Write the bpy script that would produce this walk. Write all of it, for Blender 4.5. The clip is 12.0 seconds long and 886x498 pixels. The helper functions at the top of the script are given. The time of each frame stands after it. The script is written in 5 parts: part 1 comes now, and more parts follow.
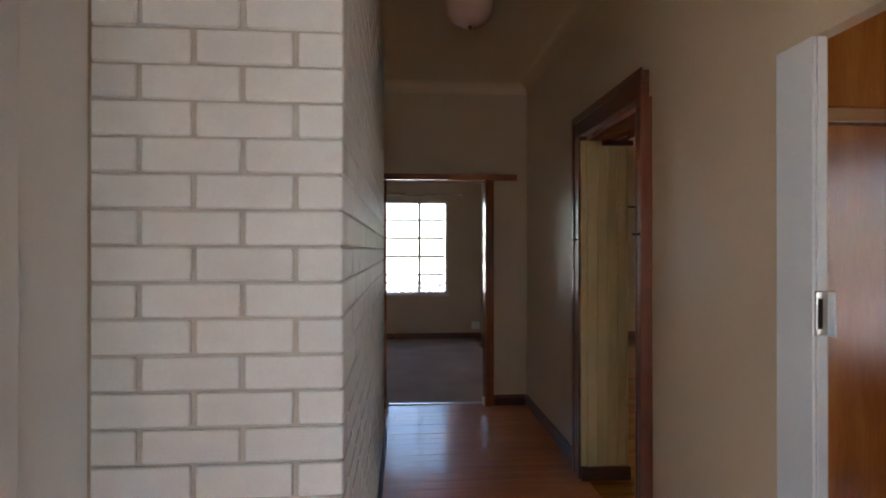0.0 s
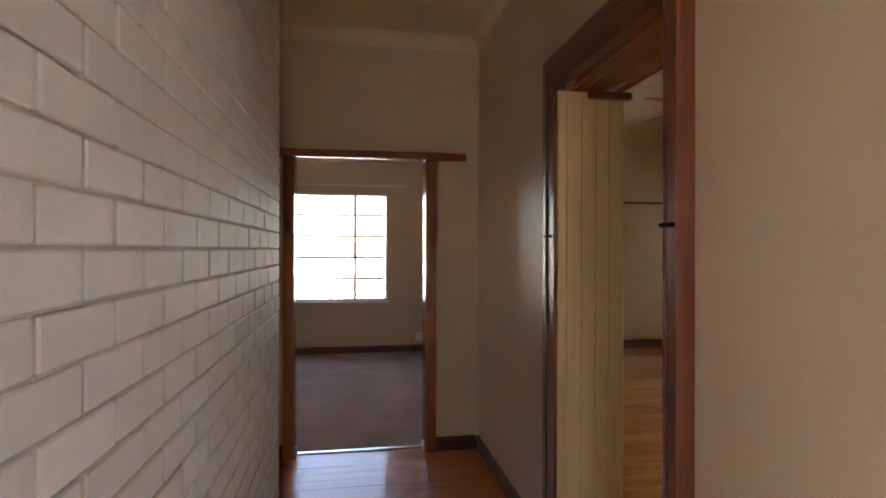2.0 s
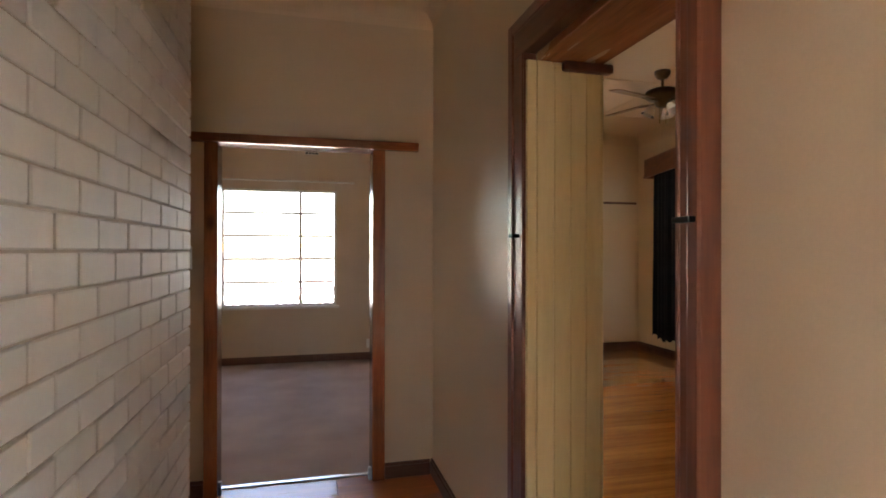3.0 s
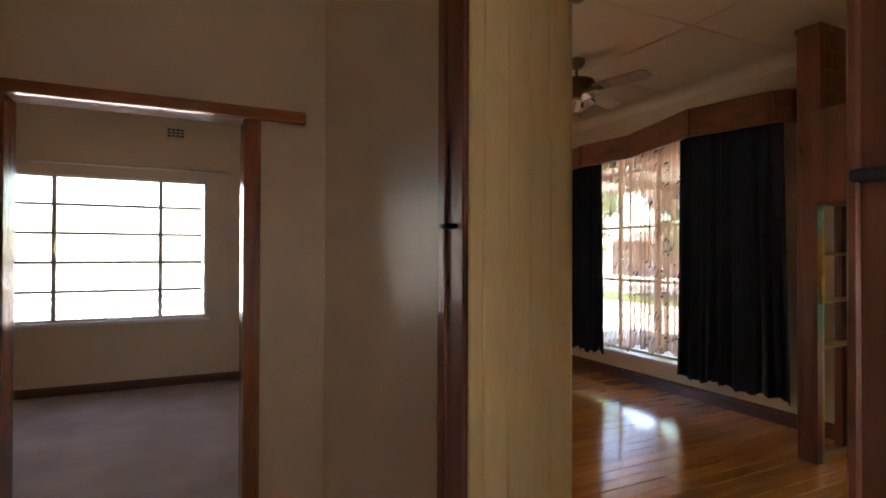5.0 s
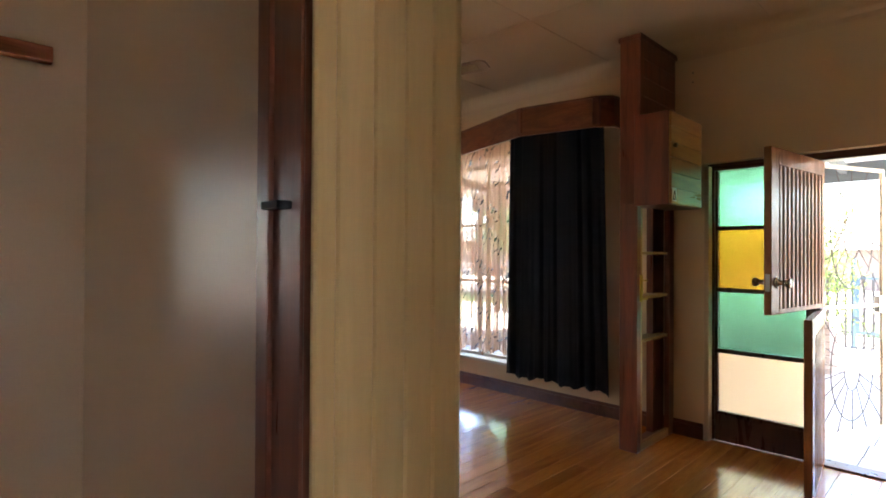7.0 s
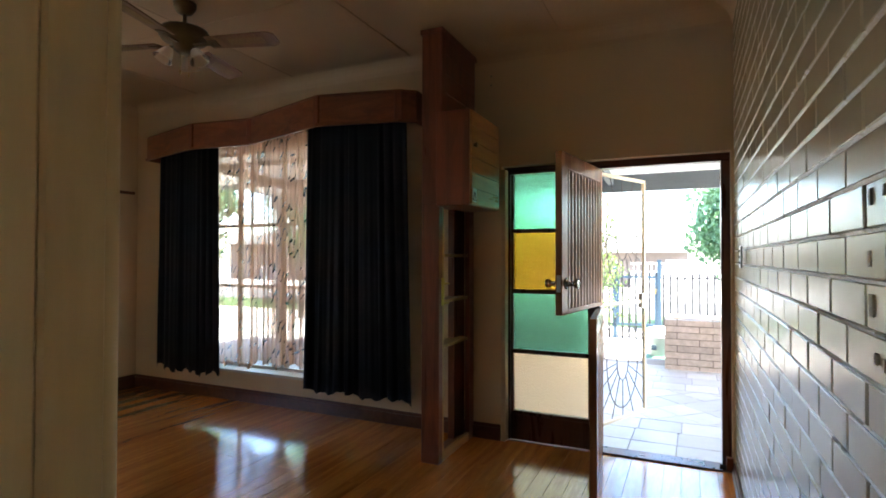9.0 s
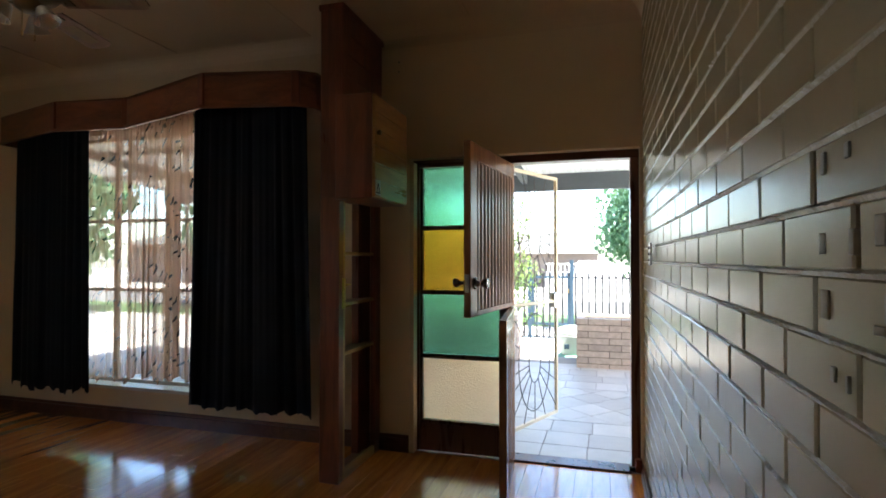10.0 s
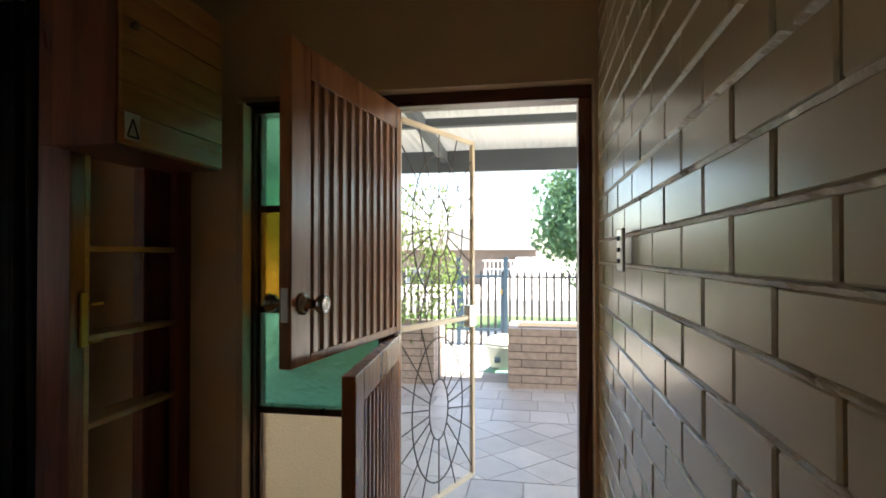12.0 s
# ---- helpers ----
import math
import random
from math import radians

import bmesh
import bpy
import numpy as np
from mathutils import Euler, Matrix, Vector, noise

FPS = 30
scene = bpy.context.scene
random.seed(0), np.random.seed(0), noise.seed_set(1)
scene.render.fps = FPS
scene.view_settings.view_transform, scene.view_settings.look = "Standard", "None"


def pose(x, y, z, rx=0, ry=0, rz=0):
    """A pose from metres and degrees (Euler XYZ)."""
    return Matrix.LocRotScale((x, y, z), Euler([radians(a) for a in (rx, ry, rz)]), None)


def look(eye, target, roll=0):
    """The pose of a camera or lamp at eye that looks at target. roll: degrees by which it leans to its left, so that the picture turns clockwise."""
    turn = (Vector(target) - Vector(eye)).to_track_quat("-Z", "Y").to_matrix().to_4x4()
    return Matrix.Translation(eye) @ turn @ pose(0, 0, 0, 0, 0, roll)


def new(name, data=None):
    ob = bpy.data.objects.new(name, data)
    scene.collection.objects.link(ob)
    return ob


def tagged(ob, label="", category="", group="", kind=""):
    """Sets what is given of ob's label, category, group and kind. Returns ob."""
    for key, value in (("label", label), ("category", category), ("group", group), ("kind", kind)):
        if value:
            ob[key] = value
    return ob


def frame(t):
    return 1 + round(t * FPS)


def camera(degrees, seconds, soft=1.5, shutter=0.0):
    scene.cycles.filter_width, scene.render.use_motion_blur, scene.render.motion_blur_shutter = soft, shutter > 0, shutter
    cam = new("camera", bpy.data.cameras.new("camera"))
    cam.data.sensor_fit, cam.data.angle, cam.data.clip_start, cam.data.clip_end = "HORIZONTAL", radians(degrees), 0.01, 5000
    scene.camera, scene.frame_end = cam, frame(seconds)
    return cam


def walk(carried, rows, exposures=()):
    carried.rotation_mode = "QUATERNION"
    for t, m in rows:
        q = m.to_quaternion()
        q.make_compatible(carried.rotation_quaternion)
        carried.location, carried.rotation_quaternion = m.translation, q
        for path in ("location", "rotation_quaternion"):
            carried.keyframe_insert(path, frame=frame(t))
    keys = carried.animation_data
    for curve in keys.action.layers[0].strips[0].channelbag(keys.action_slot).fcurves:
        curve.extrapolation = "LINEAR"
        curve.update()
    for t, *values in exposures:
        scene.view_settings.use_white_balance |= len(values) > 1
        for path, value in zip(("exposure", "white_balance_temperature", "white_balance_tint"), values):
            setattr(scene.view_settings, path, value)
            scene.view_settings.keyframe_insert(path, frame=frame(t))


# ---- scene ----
cam = camera(79.5, 12.0, 1.8)
# seconds, eye, target, roll
PATH = [
    (0, (0.387, 0.236, 1.399), (0.54, 2.23, 1.403), 0.0),
    (0.5, (0.427, 0.498, 1.408), (0.609, 2.49, 1.409), -0.0),
    (1, (0.49, 0.767, 1.399), (0.727, 2.753, 1.398), 0.2),
    (1.5, (0.588, 1.058, 1.405), (0.872, 3.037, 1.403), 0.1),
    (2, (0.637, 1.304, 1.406), (0.969, 3.277, 1.408), 0.1),
    (2.5, (0.682, 1.509, 1.41), (1.091, 3.467, 1.412), 0.1),
    (3, (0.745, 1.704, 1.412), (1.238, 3.642, 1.416), 0.1),
    (5, (0.887, 2.336, 1.398), (1.76, 4.135, 1.415), 0.2),
    (5.5, (0.955, 2.472, 1.406), (1.939, 4.213, 1.423), 0.2),
    (6, (0.997, 2.59, 1.409), (2.101, 4.258, 1.426), 0.2),
    (6.5, (1.031, 2.701, 1.4), (2.287, 4.257, 1.419), 0.1),
    (7, (1.082, 2.759, 1.394), (2.494, 4.175, 1.411), 0.3),
    (8.8, (1.378, 2.916, 1.383), (3.163, 3.818, 1.412), 0.4),
    (9, (1.439, 2.917, 1.389), (3.255, 3.754, 1.421), 0.1),
    (9.5, (1.563, 2.925, 1.382), (3.439, 3.617, 1.418), 0.1),
    (10, (1.736, 2.92, 1.369), (3.656, 3.481, 1.407), 0.0),
    (10.5, (2.042, 2.9, 1.369), (3.987, 3.364, 1.408), -0.1),
    (11, (2.38, 2.907, 1.366), (4.336, 3.322, 1.401), -0.0),
    (11.5, (2.76, 2.886, 1.364), (4.721, 3.276, 1.398), 0.1),
    (12, (3.131, 2.89, 1.38), (5.1, 3.238, 1.404), -0.0),
]
EXPOSURES = [(0.0, 3.05, 6250, 14), (1.2, 3.4, 6300, 14), (1.6, 3.7, 6350, 15), (2.3, 3.95, 7250, 22), (3.0, 4.25, 7150, 19), (5.5, 3.75, 7000, 18), (7.0, 4.18, 6700, 17), (9.5, 3.25, 6200, 9), (11.0, 2.57, 6300, 8), (12.0, 2.45, 6900, 11)]
walk(cam, [(t, look(eye, target, roll)) for t, eye, target, roll in PATH], EXPOSURES)

# ---- world, sun, exposure ----
world = bpy.data.worlds.new("sky")
world.use_nodes = True
scene.world = world
wn = world.node_tree.nodes
sky = wn.new("ShaderNodeTexSky")
sky.sky_type, sky.sun_disc = "NISHITA", False
SUN_EL, SUN_ROT = radians(60), radians(205)
sky.sun_elevation, sky.sun_rotation = SUN_EL, SUN_ROT
wn["Background"].inputs["Strength"].default_value = 0.15
world.node_tree.links.new(sky.outputs[0], wn["Background"].inputs["Color"])
sun = new("sun", bpy.data.lights.new("sun", "SUN"))
sun.data.energy, sun.data.angle, sun.data.color = 5.0, radians(0.53), (1.0, 0.95, 0.86)
sun_dir = Vector((math.sin(SUN_ROT) * math.cos(SUN_EL), math.cos(SUN_ROT) * math.cos(SUN_EL), math.sin(SUN_EL)))
sun.matrix_world = look(sun_dir * 60, (0, 0, 0))


# ---- materials ----
def mat(name, col, rough=0.6, metal=0.0, var=0.12, scale=6.0, bump=0.1, fine=90.0, stretch=(1, 1, 1), island=0.0, objrand=0.0, coat=0.0, dirt=0.0, dirt_col=(0.1, 0.07, 0.05), spec=0.5, depth=0.002):
    """A painted, stained or mineral surface: coarse and fine variation of colour and gloss, and a fine relief."""
    m = bpy.data.materials.new(name)
    m.use_nodes = True
    n, lk = m.node_tree.nodes, m.node_tree.links
    b = n["Principled BSDF"]
    co = n.new("ShaderNodeTexCoord")
    mp = n.new("ShaderNodeMapping")
    mp.inputs["Scale"].default_value = stretch
    lk.new(co.outputs["Object"], mp.inputs["Vector"])
    vec = mp.outputs[0]
    if objrand:
        oi = n.new("ShaderNodeObjectInfo")
        ad = n.new("ShaderNodeVectorMath")
        ad.operation = "MULTIPLY_ADD"
        lk.new(oi.outputs["Random"], ad.inputs[0])
        ad.inputs[1].default_value = (37, 53, 71)
        lk.new(vec, ad.inputs[2])
        vec = ad.outputs[0]
    big, small = n.new("ShaderNodeTexNoise"), n.new("ShaderNodeTexNoise")
    big.inputs["Scale"].default_value, small.inputs["Scale"].default_value = scale, fine
    big.inputs["Detail"].default_value, small.inputs["Detail"].default_value = 5, 4
    lk.new(vec, big.inputs["Vector"]), lk.new(vec, small.inputs["Vector"])
    mixed = n.new("ShaderNodeMath")
    mixed.operation = "MULTIPLY_ADD"
    lk.new(big.outputs["Fac"], mixed.inputs[0])
    mixed.inputs[1].default_value = 0.65
    half = n.new("ShaderNodeMath")
    half.operation = "MULTIPLY"
    lk.new(small.outputs["Fac"], half.inputs[0])
    half.inputs[1].default_value = 0.35
    lk.new(half.outputs[0], mixed.inputs[2])
    fac = mixed.outputs[0]
    rp = n.new("ShaderNodeValToRGB")
    rp.color_ramp.elements[0].position, rp.color_ramp.elements[1].position = 0.3, 0.7
    rp.color_ramp.elements[0].color = (*[c * (1 - var) for c in col], 1)
    rp.color_ramp.elements[1].color = (*[min(1, c * (1 + var)) for c in col], 1)
    lk.new(fac, rp.inputs[0])
    out = rp.outputs[0]
    if objrand or island:
        hs = n.new("ShaderNodeHueSaturation")
        mr = n.new("ShaderNodeMapRange")
        a = objrand or island
        mr.inputs["To Min"].default_value, mr.inputs["To Max"].default_value = 1 - a, 1 + a
        src = n.new("ShaderNodeObjectInfo").outputs["Random"] if objrand else n.new("ShaderNodeNewGeometry").outputs["Random Per Island"]
        lk.new(src, mr.inputs["Value"])
        lk.new(mr.outputs[0], hs.inputs["Value"])
        lk.new(out, hs.inputs["Color"])
        out = hs.outputs[0]
    if dirt:
        dn = n.new("ShaderNodeTexNoise")
        dn.inputs["Scale"].default_value, dn.inputs["Detail"].default_value = scale * 0.45, 8
        lk.new(co.outputs["Object"], dn.inputs["Vector"])
        dr = n.new("ShaderNodeMapRange")
        dr.inputs["From Min"].default_value, dr.inputs["From Max"].default_value = 0.52, 0.75
        dr.inputs["To Max"].default_value = dirt
        lk.new(dn.outputs["Fac"], dr.inputs["Value"])
        mx = n.new("ShaderNodeMix")
        mx.data_type = "RGBA"
        lk.new(dr.outputs[0], mx.inputs["Factor"])
        lk.new(out, mx.inputs["A"])
        mx.inputs["B"].default_value = (*dirt_col, 1)
        out = mx.outputs["Result"]
    lk.new(out, b.inputs["Base Color"])
    rr = n.new("ShaderNodeMapRange")
    rr.inputs["To Min"].default_value, rr.inputs["To Max"].default_value = max(0.02, rough * 0.8), min(1, rough * 1.2)
    lk.new(fac, rr.inputs["Value"])
    lk.new(rr.outputs[0], b.inputs["Roughness"])
    b.inputs["Metallic"].default_value = metal
    b.inputs["Specular IOR Level"].default_value = spec
    b.inputs["Coat Weight"].default_value = coat
    b.inputs["Coat Roughness"].default_value = 0.12
    if bump:
        bp = n.new("ShaderNodeBump")
        bp.inputs["Strength"].default_value, bp.inputs["Distance"].default_value = bump, depth
        lk.new(fac, bp.inputs["Height"])
        lk.new(bp.outputs[0], b.inputs["Normal"])
    return m


def wood(name, col, dark, rough=0.35, along="z", rings=9.0, objrand=0.0, coat=0.0, knots=0.0, spec=0.5):
    """Varnished timber, with grain along one axis and knots."""
    m = bpy.data.materials.new(name)
    m.use_nodes = True
    n, lk = m.node_tree.nodes, m.node_tree.links
    b = n["Principled BSDF"]
    co, mp = n.new("ShaderNodeTexCoord"), n.new("ShaderNodeMapping")
    mp.inputs["Scale"].default_value = [0.09 if a == along else 1.0 for a in "xyz"]
    lk.new(co.outputs["Object"], mp.inputs["Vector"])
    oi = n.new("ShaderNodeObjectInfo")
    ad = n.new("ShaderNodeVectorMath")
    ad.operation = "MULTIPLY_ADD"
    lk.new(oi.outputs["Random"], ad.inputs[0])
    ad.inputs[1].default_value = (31, 47, 23)
    lk.new(mp.outputs[0], ad.inputs[2])
    a, c = n.new("ShaderNodeTexNoise"), n.new("ShaderNodeTexNoise")
    a.inputs["Scale"].default_value, a.inputs["Detail"].default_value, a.inputs["Distortion"].default_value = rings, 4, 1.2
    c.inputs["Scale"].default_value, c.inputs["Detail"].default_value = 130, 3
    lk.new(ad.outputs[0], a.inputs["Vector"]), lk.new(ad.outputs[0], c.inputs["Vector"])
    sm = n.new("ShaderNodeMath")
    sm.operation = "MULTIPLY_ADD"
    lk.new(c.outputs["Fac"], sm.inputs[0])
    sm.inputs[1].default_value = 0.35
    lk.new(a.outputs["Fac"], sm.inputs[2])
    rp = n.new("ShaderNodeValToRGB")
    rp.color_ramp.elements[0].position, rp.color_ramp.elements[1].position = 0.48, 0.82
    rp.color_ramp.elements[0].color, rp.color_ramp.elements[1].color = (*dark, 1), (*col, 1)
    lk.new(sm.outputs[0], rp.inputs[0])
    out = rp.outputs[0]
    if knots:
        vo = n.new("ShaderNodeTexVoronoi")
        vo.inputs["Scale"].default_value = 3.2
        mk = n.new("ShaderNodeMapping")
        mk.inputs["Scale"].default_value = [0.45 if q == along else 1.0 for q in "xyz"]
        lk.new(co.outputs["Object"], mk.inputs["Vector"])
        lk.new(mk.outputs[0], vo.inputs["Vector"])
        kr = n.new("ShaderNodeMapRange")
        kr.inputs["From Min"].default_value, kr.inputs["From Max"].default_value = 0.03, 0.09
        kr.inputs["To Min"].default_value, kr.inputs["To Max"].default_value = knots, 0
        lk.new(vo.outputs["Distance"], kr.inputs["Value"])
        kx = n.new("ShaderNodeMix")
        kx.data_type = "RGBA"
        lk.new(kr.outputs[0], kx.inputs["Factor"])
        lk.new(out, kx.inputs["A"])
        kx.inputs["B"].default_value = (*[q * 0.35 for q in dark], 1)
        out = kx.outputs["Result"]
    if objrand:
        hs, mr = n.new("ShaderNodeHueSaturation"), n.new("ShaderNodeMapRange")
        mr.inputs["To Min"].default_value, mr.inputs["To Max"].default_value = 1 - objrand, 1 + objrand
        lk.new(oi.outputs["Random"], mr.inputs["Value"])
        lk.new(mr.outputs[0], hs.inputs["Value"])
        lk.new(out, hs.inputs["Color"])
        out = hs.outputs[0]
    lk.new(out, b.inputs["Base Color"])
    rr = n.new("ShaderNodeMapRange")
    rr.inputs["To Min"].default_value, rr.inputs["To Max"].default_value = rough * 0.75, rough * 1.3
    lk.new(a.outputs["Fac"], rr.inputs["Value"])
    lk.new(rr.outputs[0], b.inputs["Roughness"])
    b.inputs["Coat Weight"].default_value, b.inputs["Coat Roughness"].default_value = coat, 0.1
    b.inputs["Specular IOR Level"].default_value = spec
    bp = n.new("ShaderNodeBump")
    bp.inputs["Strength"].default_value, bp.inputs["Distance"].default_value = 0.12, 0.001
    lk.new(sm.outputs[0], bp.inputs["Height"])
    lk.new(bp.outputs[0], b.inputs["Normal"])
    return m


def glass(name, col, rough=0.0, bump=0.0, scale=60.0):
    m = bpy.data.materials.new(name)
    m.use_nodes = True
    n, lk = m.node_tree.nodes, m.node_tree.links
    b = n["Principled BSDF"]
    b.inputs["Base Color"].default_value = (*col, 1)
    b.inputs["Transmission Weight"].default_value, b.inputs["Roughness"].default_value, b.inputs["IOR"].default_value = 1, rough, 1.45
    if bump:
        co, vo, bp = n.new("ShaderNodeTexCoord"), n.new("ShaderNodeTexNoise"), n.new("ShaderNodeBump")
        vo.inputs["Scale"].default_value, vo.inputs["Detail"].default_value, vo.inputs["Distortion"].default_value = scale, 2, 0.6
        lk.new(co.outputs["Object"], vo.inputs["Vector"])
        bp.inputs["Strength"].default_value, bp.inputs["Distance"].default_value = bump, 0.006
        lk.new(vo.outputs["Fac"], bp.inputs["Height"])
        lk.new(bp.outputs[0], b.inputs["Normal"])
    return m


def sheer_material(name, thin, thick):
    """Thin voile, denser where it is gathered, with dark zigzag scribbles printed in patches."""
    m = bpy.data.materials.new(name)
    m.use_nodes = True
    n, lk = m.node_tree.nodes, m.node_tree.links
    n.remove(n["Principled BSDF"])
    out = n["Material Output"]
    co = n.new("ShaderNodeTexCoord")
    # patches
    vo = n.new("ShaderNodeTexVoronoi")
    vo.feature, vo.inputs["Scale"].default_value = "F1", 1.0
    mp = n.new("ShaderNodeMapping")
    mp.inputs["Scale"].default_value = (0.0, 11.0, 7.0)
    lk.new(co.outputs["Object"], mp.inputs["Vector"]), lk.new(mp.outputs[0], vo.inputs["Vector"])
    patch = n.new("ShaderNodeMath")
    patch.operation, patch.inputs[1].default_value = "LESS_THAN", 0.42
    lk.new(vo.outputs["Distance"], patch.inputs[0])
    # strokes: thin bands bent by noise
    wv = n.new("ShaderNodeTexWave")
    wv.wave_type, wv.bands_direction, wv.wave_profile = "BANDS", "DIAGONAL", "TRI"
    wv.inputs["Scale"].default_value, wv.inputs["Distortion"].default_value = 1.0, 5.0
    wv.inputs["Detail"].default_value, wv.inputs["Detail Scale"].default_value = 1.0, 1.4
    mw = n.new("ShaderNodeMapping")
    mw.inputs["Scale"].default_value = (0.0, 10.0, 5.0)
    lk.new(co.outputs["Object"], mw.inputs["Vector"]), lk.new(mw.outputs[0], wv.inputs["Vector"])
    line = n.new("ShaderNodeMath")
    line.operation, line.inputs[1].default_value = "GREATER_THAN", 0.78
    lk.new(wv.outputs["Fac"], line.inputs[0])
    ring = n.new("ShaderNodeMath")
    ring.operation = "MULTIPLY"
    lk.new(patch.outputs[0], ring.inputs[0]), lk.new(line.outputs[0], ring.inputs[1])
    # gathers: upright bands of denser cloth
    mg = n.new("ShaderNodeMapping")
    mg.inputs["Scale"].default_value = (0.0, 34.0, 0.7)
    ng = n.new("ShaderNodeTexNoise")
    ng.inputs["Scale"].default_value, ng.inputs["Detail"].default_value = 1.0, 3.0
    lk.new(co.outputs["Object"], mg.inputs["Vector"]), lk.new(mg.outputs[0], ng.inputs["Vector"])
    fac = n.new("ShaderNodeMapRange")
    fac.inputs["From Min"].default_value, fac.inputs["From Max"].default_value = 0.36, 0.66
    fac.inputs["To Min"].default_value, fac.inputs["To Max"].default_value = thin, thick
    lk.new(ng.outputs["Fac"], fac.inputs["Value"])
    dense = n.new("ShaderNodeMath")
    dense.operation = "MAXIMUM"
    ink = n.new("ShaderNodeMath")
    ink.operation, ink.inputs[1].default_value = "MULTIPLY", 0.6
    lk.new(ring.outputs[0], ink.inputs[0])
    lk.new(fac.outputs[0], dense.inputs[0]), lk.new(ink.outputs[0], dense.inputs[1])
    col = n.new("ShaderNodeMix")
    col.data_type = "RGBA"
    lk.new(ring.outputs[0], col.inputs["Factor"])
    col.inputs["A"].default_value, col.inputs["B"].default_value = (0.62, 0.36, 0.23, 1), (0.05, 0.03, 0.025, 1)
    tr, tl, df = n.new("ShaderNodeBsdfTransparent"), n.new("ShaderNodeBsdfTranslucent"), n.new("ShaderNodeBsdfDiffuse")
    lk.new(col.outputs["Result"], tl.inputs["Color"]), lk.new(col.outputs["Result"], df.inputs["Color"])
    m1, m2 = n.new("ShaderNodeMixShader"), n.new("ShaderNodeMixShader")
    m1.inputs[0].default_value = 0.35
    lk.new(tl.outputs[0], m1.inputs[1]), lk.new(df.outputs[0], m1.inputs[2])
    lk.new(dense.outputs[0], m2.inputs[0])
    lk.new(tr.outputs[0], m2.inputs[1]), lk.new(m1.outputs[0], m2.inputs[2])
    lk.new(m2.outputs[0], out.inputs["Surface"])
    return m


def leaf_material(name, col):
    m = mat(name, col, 0.45, var=0.35, scale=3, bump=0, island=0.35, spec=0.3)
    n, lk = m.node_tree.nodes, m.node_tree.links
    b, out = n["Principled BSDF"], n["Material Output"]
    tl, mx = n.new("ShaderNodeBsdfTranslucent"), n.new("ShaderNodeMixShader")
    tl.inputs["Color"].default_value = (col[0] * 1.6, col[1] * 1.5, col[2] * 0.8, 1)
    mx.inputs[0].default_value = 0.35
    lk.new(b.outputs[0], mx.inputs[1]), lk.new(tl.outputs[0], mx.inputs[2])
    lk.new(mx.outputs[0], out.inputs["Surface"])
    return m


PLASTER = mat("peach cream wall paint", (0.61, 0.46, 0.305), 0.36, var=0.05, scale=1.6, bump=0.12, fine=160, dirt=0.10, dirt_col=(0.42, 0.33, 0.25), depth=0.001)
BEDPAINT = mat("beige wall paint", (0.60, 0.48, 0.37), 0.55, var=0.05, scale=1.5, bump=0.12, fine=150, depth=0.001)
LIVPAINT = mat("warm peach living room paint", (0.74, 0.58, 0.385), 0.42, var=0.05, scale=1.6, bump=0.12, fine=160, dirt=0.08, dirt_col=(0.42, 0.31, 0.2), depth=0.001)
CEIL = mat("warm off-white ceiling paint", (0.70, 0.53, 0.35), 0.6, var=0.04, scale=1.5, bump=0.08, fine=120)
WHITEBRICK = mat("white painted brick", (0.81, 0.80, 0.76), 0.46, var=0.05, scale=9, bump=0.25, fine=120, objrand=0.03, dirt=0.12, dirt_col=(0.45, 0.38, 0.3))
PALEWALL = mat("pale grey-white wall paint", (0.72, 0.71, 0.68), 0.45, var=0.04, scale=1.5, bump=0.1, fine=150, depth=0.001)
# Darker than the brick paint: joint shade is put into this colour.
SHADEMORTAR = mat("white painted mortar darkened as joint shade", (0.58, 0.53, 0.46), 0.6, var=0.14, scale=14, bump=0.5, fine=110, dirt=0.25, dirt_col=(0.4, 0.3, 0.2), depth=0.004)
GLOSSBRICK = mat("glossy cream painted brick", (0.47, 0.375, 0.235), 0.25, var=0.02, scale=3, bump=0.06, fine=60, objrand=0.03, dirt=0.0, dirt_col=(0.36, 0.29, 0.21), depth=0.003)
GLOSSMORTAR = mat("glossy cream painted mortar", (0.46, 0.37, 0.24), 0.3, var=0.12, scale=20, bump=0.9, fine=90, depth=0.008)
CHIP = mat("grey plug mortar", (0.40, 0.34, 0.25), 0.7, var=0.2, scale=40, bump=0.6)
DARKWOOD = wood("red-brown stained door frame", (0.22, 0.075, 0.04), (0.135, 0.044, 0.024), 0.3, "z", 14)
DARKWOOD_Y = wood("red-brown stained door head", (0.22, 0.075, 0.04), (0.135, 0.044, 0.024), 0.3, "y", 14)
PINE = wood("orange varnished pine frame", (0.36, 0.13, 0.045), (0.19, 0.055, 0.02), 0.2, "z", 11, knots=0.8)
PINE_X = wood("orange varnished pine lintel", (0.36, 0.13, 0.045), (0.19, 0.055, 0.02), 0.22, "x", 11, knots=0.8)
PINE_DULL = wood("worn pine soffit", (0.36, 0.14, 0.06), (0.21, 0.07, 0.03), 0.62, "x", 11, knots=0.8, spec=0.2)
PINE_Y = wood("orange varnished pine soffit", (0.38, 0.14, 0.05), (0.2, 0.06, 0.022), 0.25, "y", 11, knots=0.8)
CREAMWOOD = wood("cream painted boards", (0.76, 0.58, 0.30), (0.70, 0.52, 0.26), 0.42, "z", 20)
SKIRT = wood("dark brown skirting", (0.15, 0.058, 0.032), (0.085, 0.032, 0.018), 0.35, "x", 12)
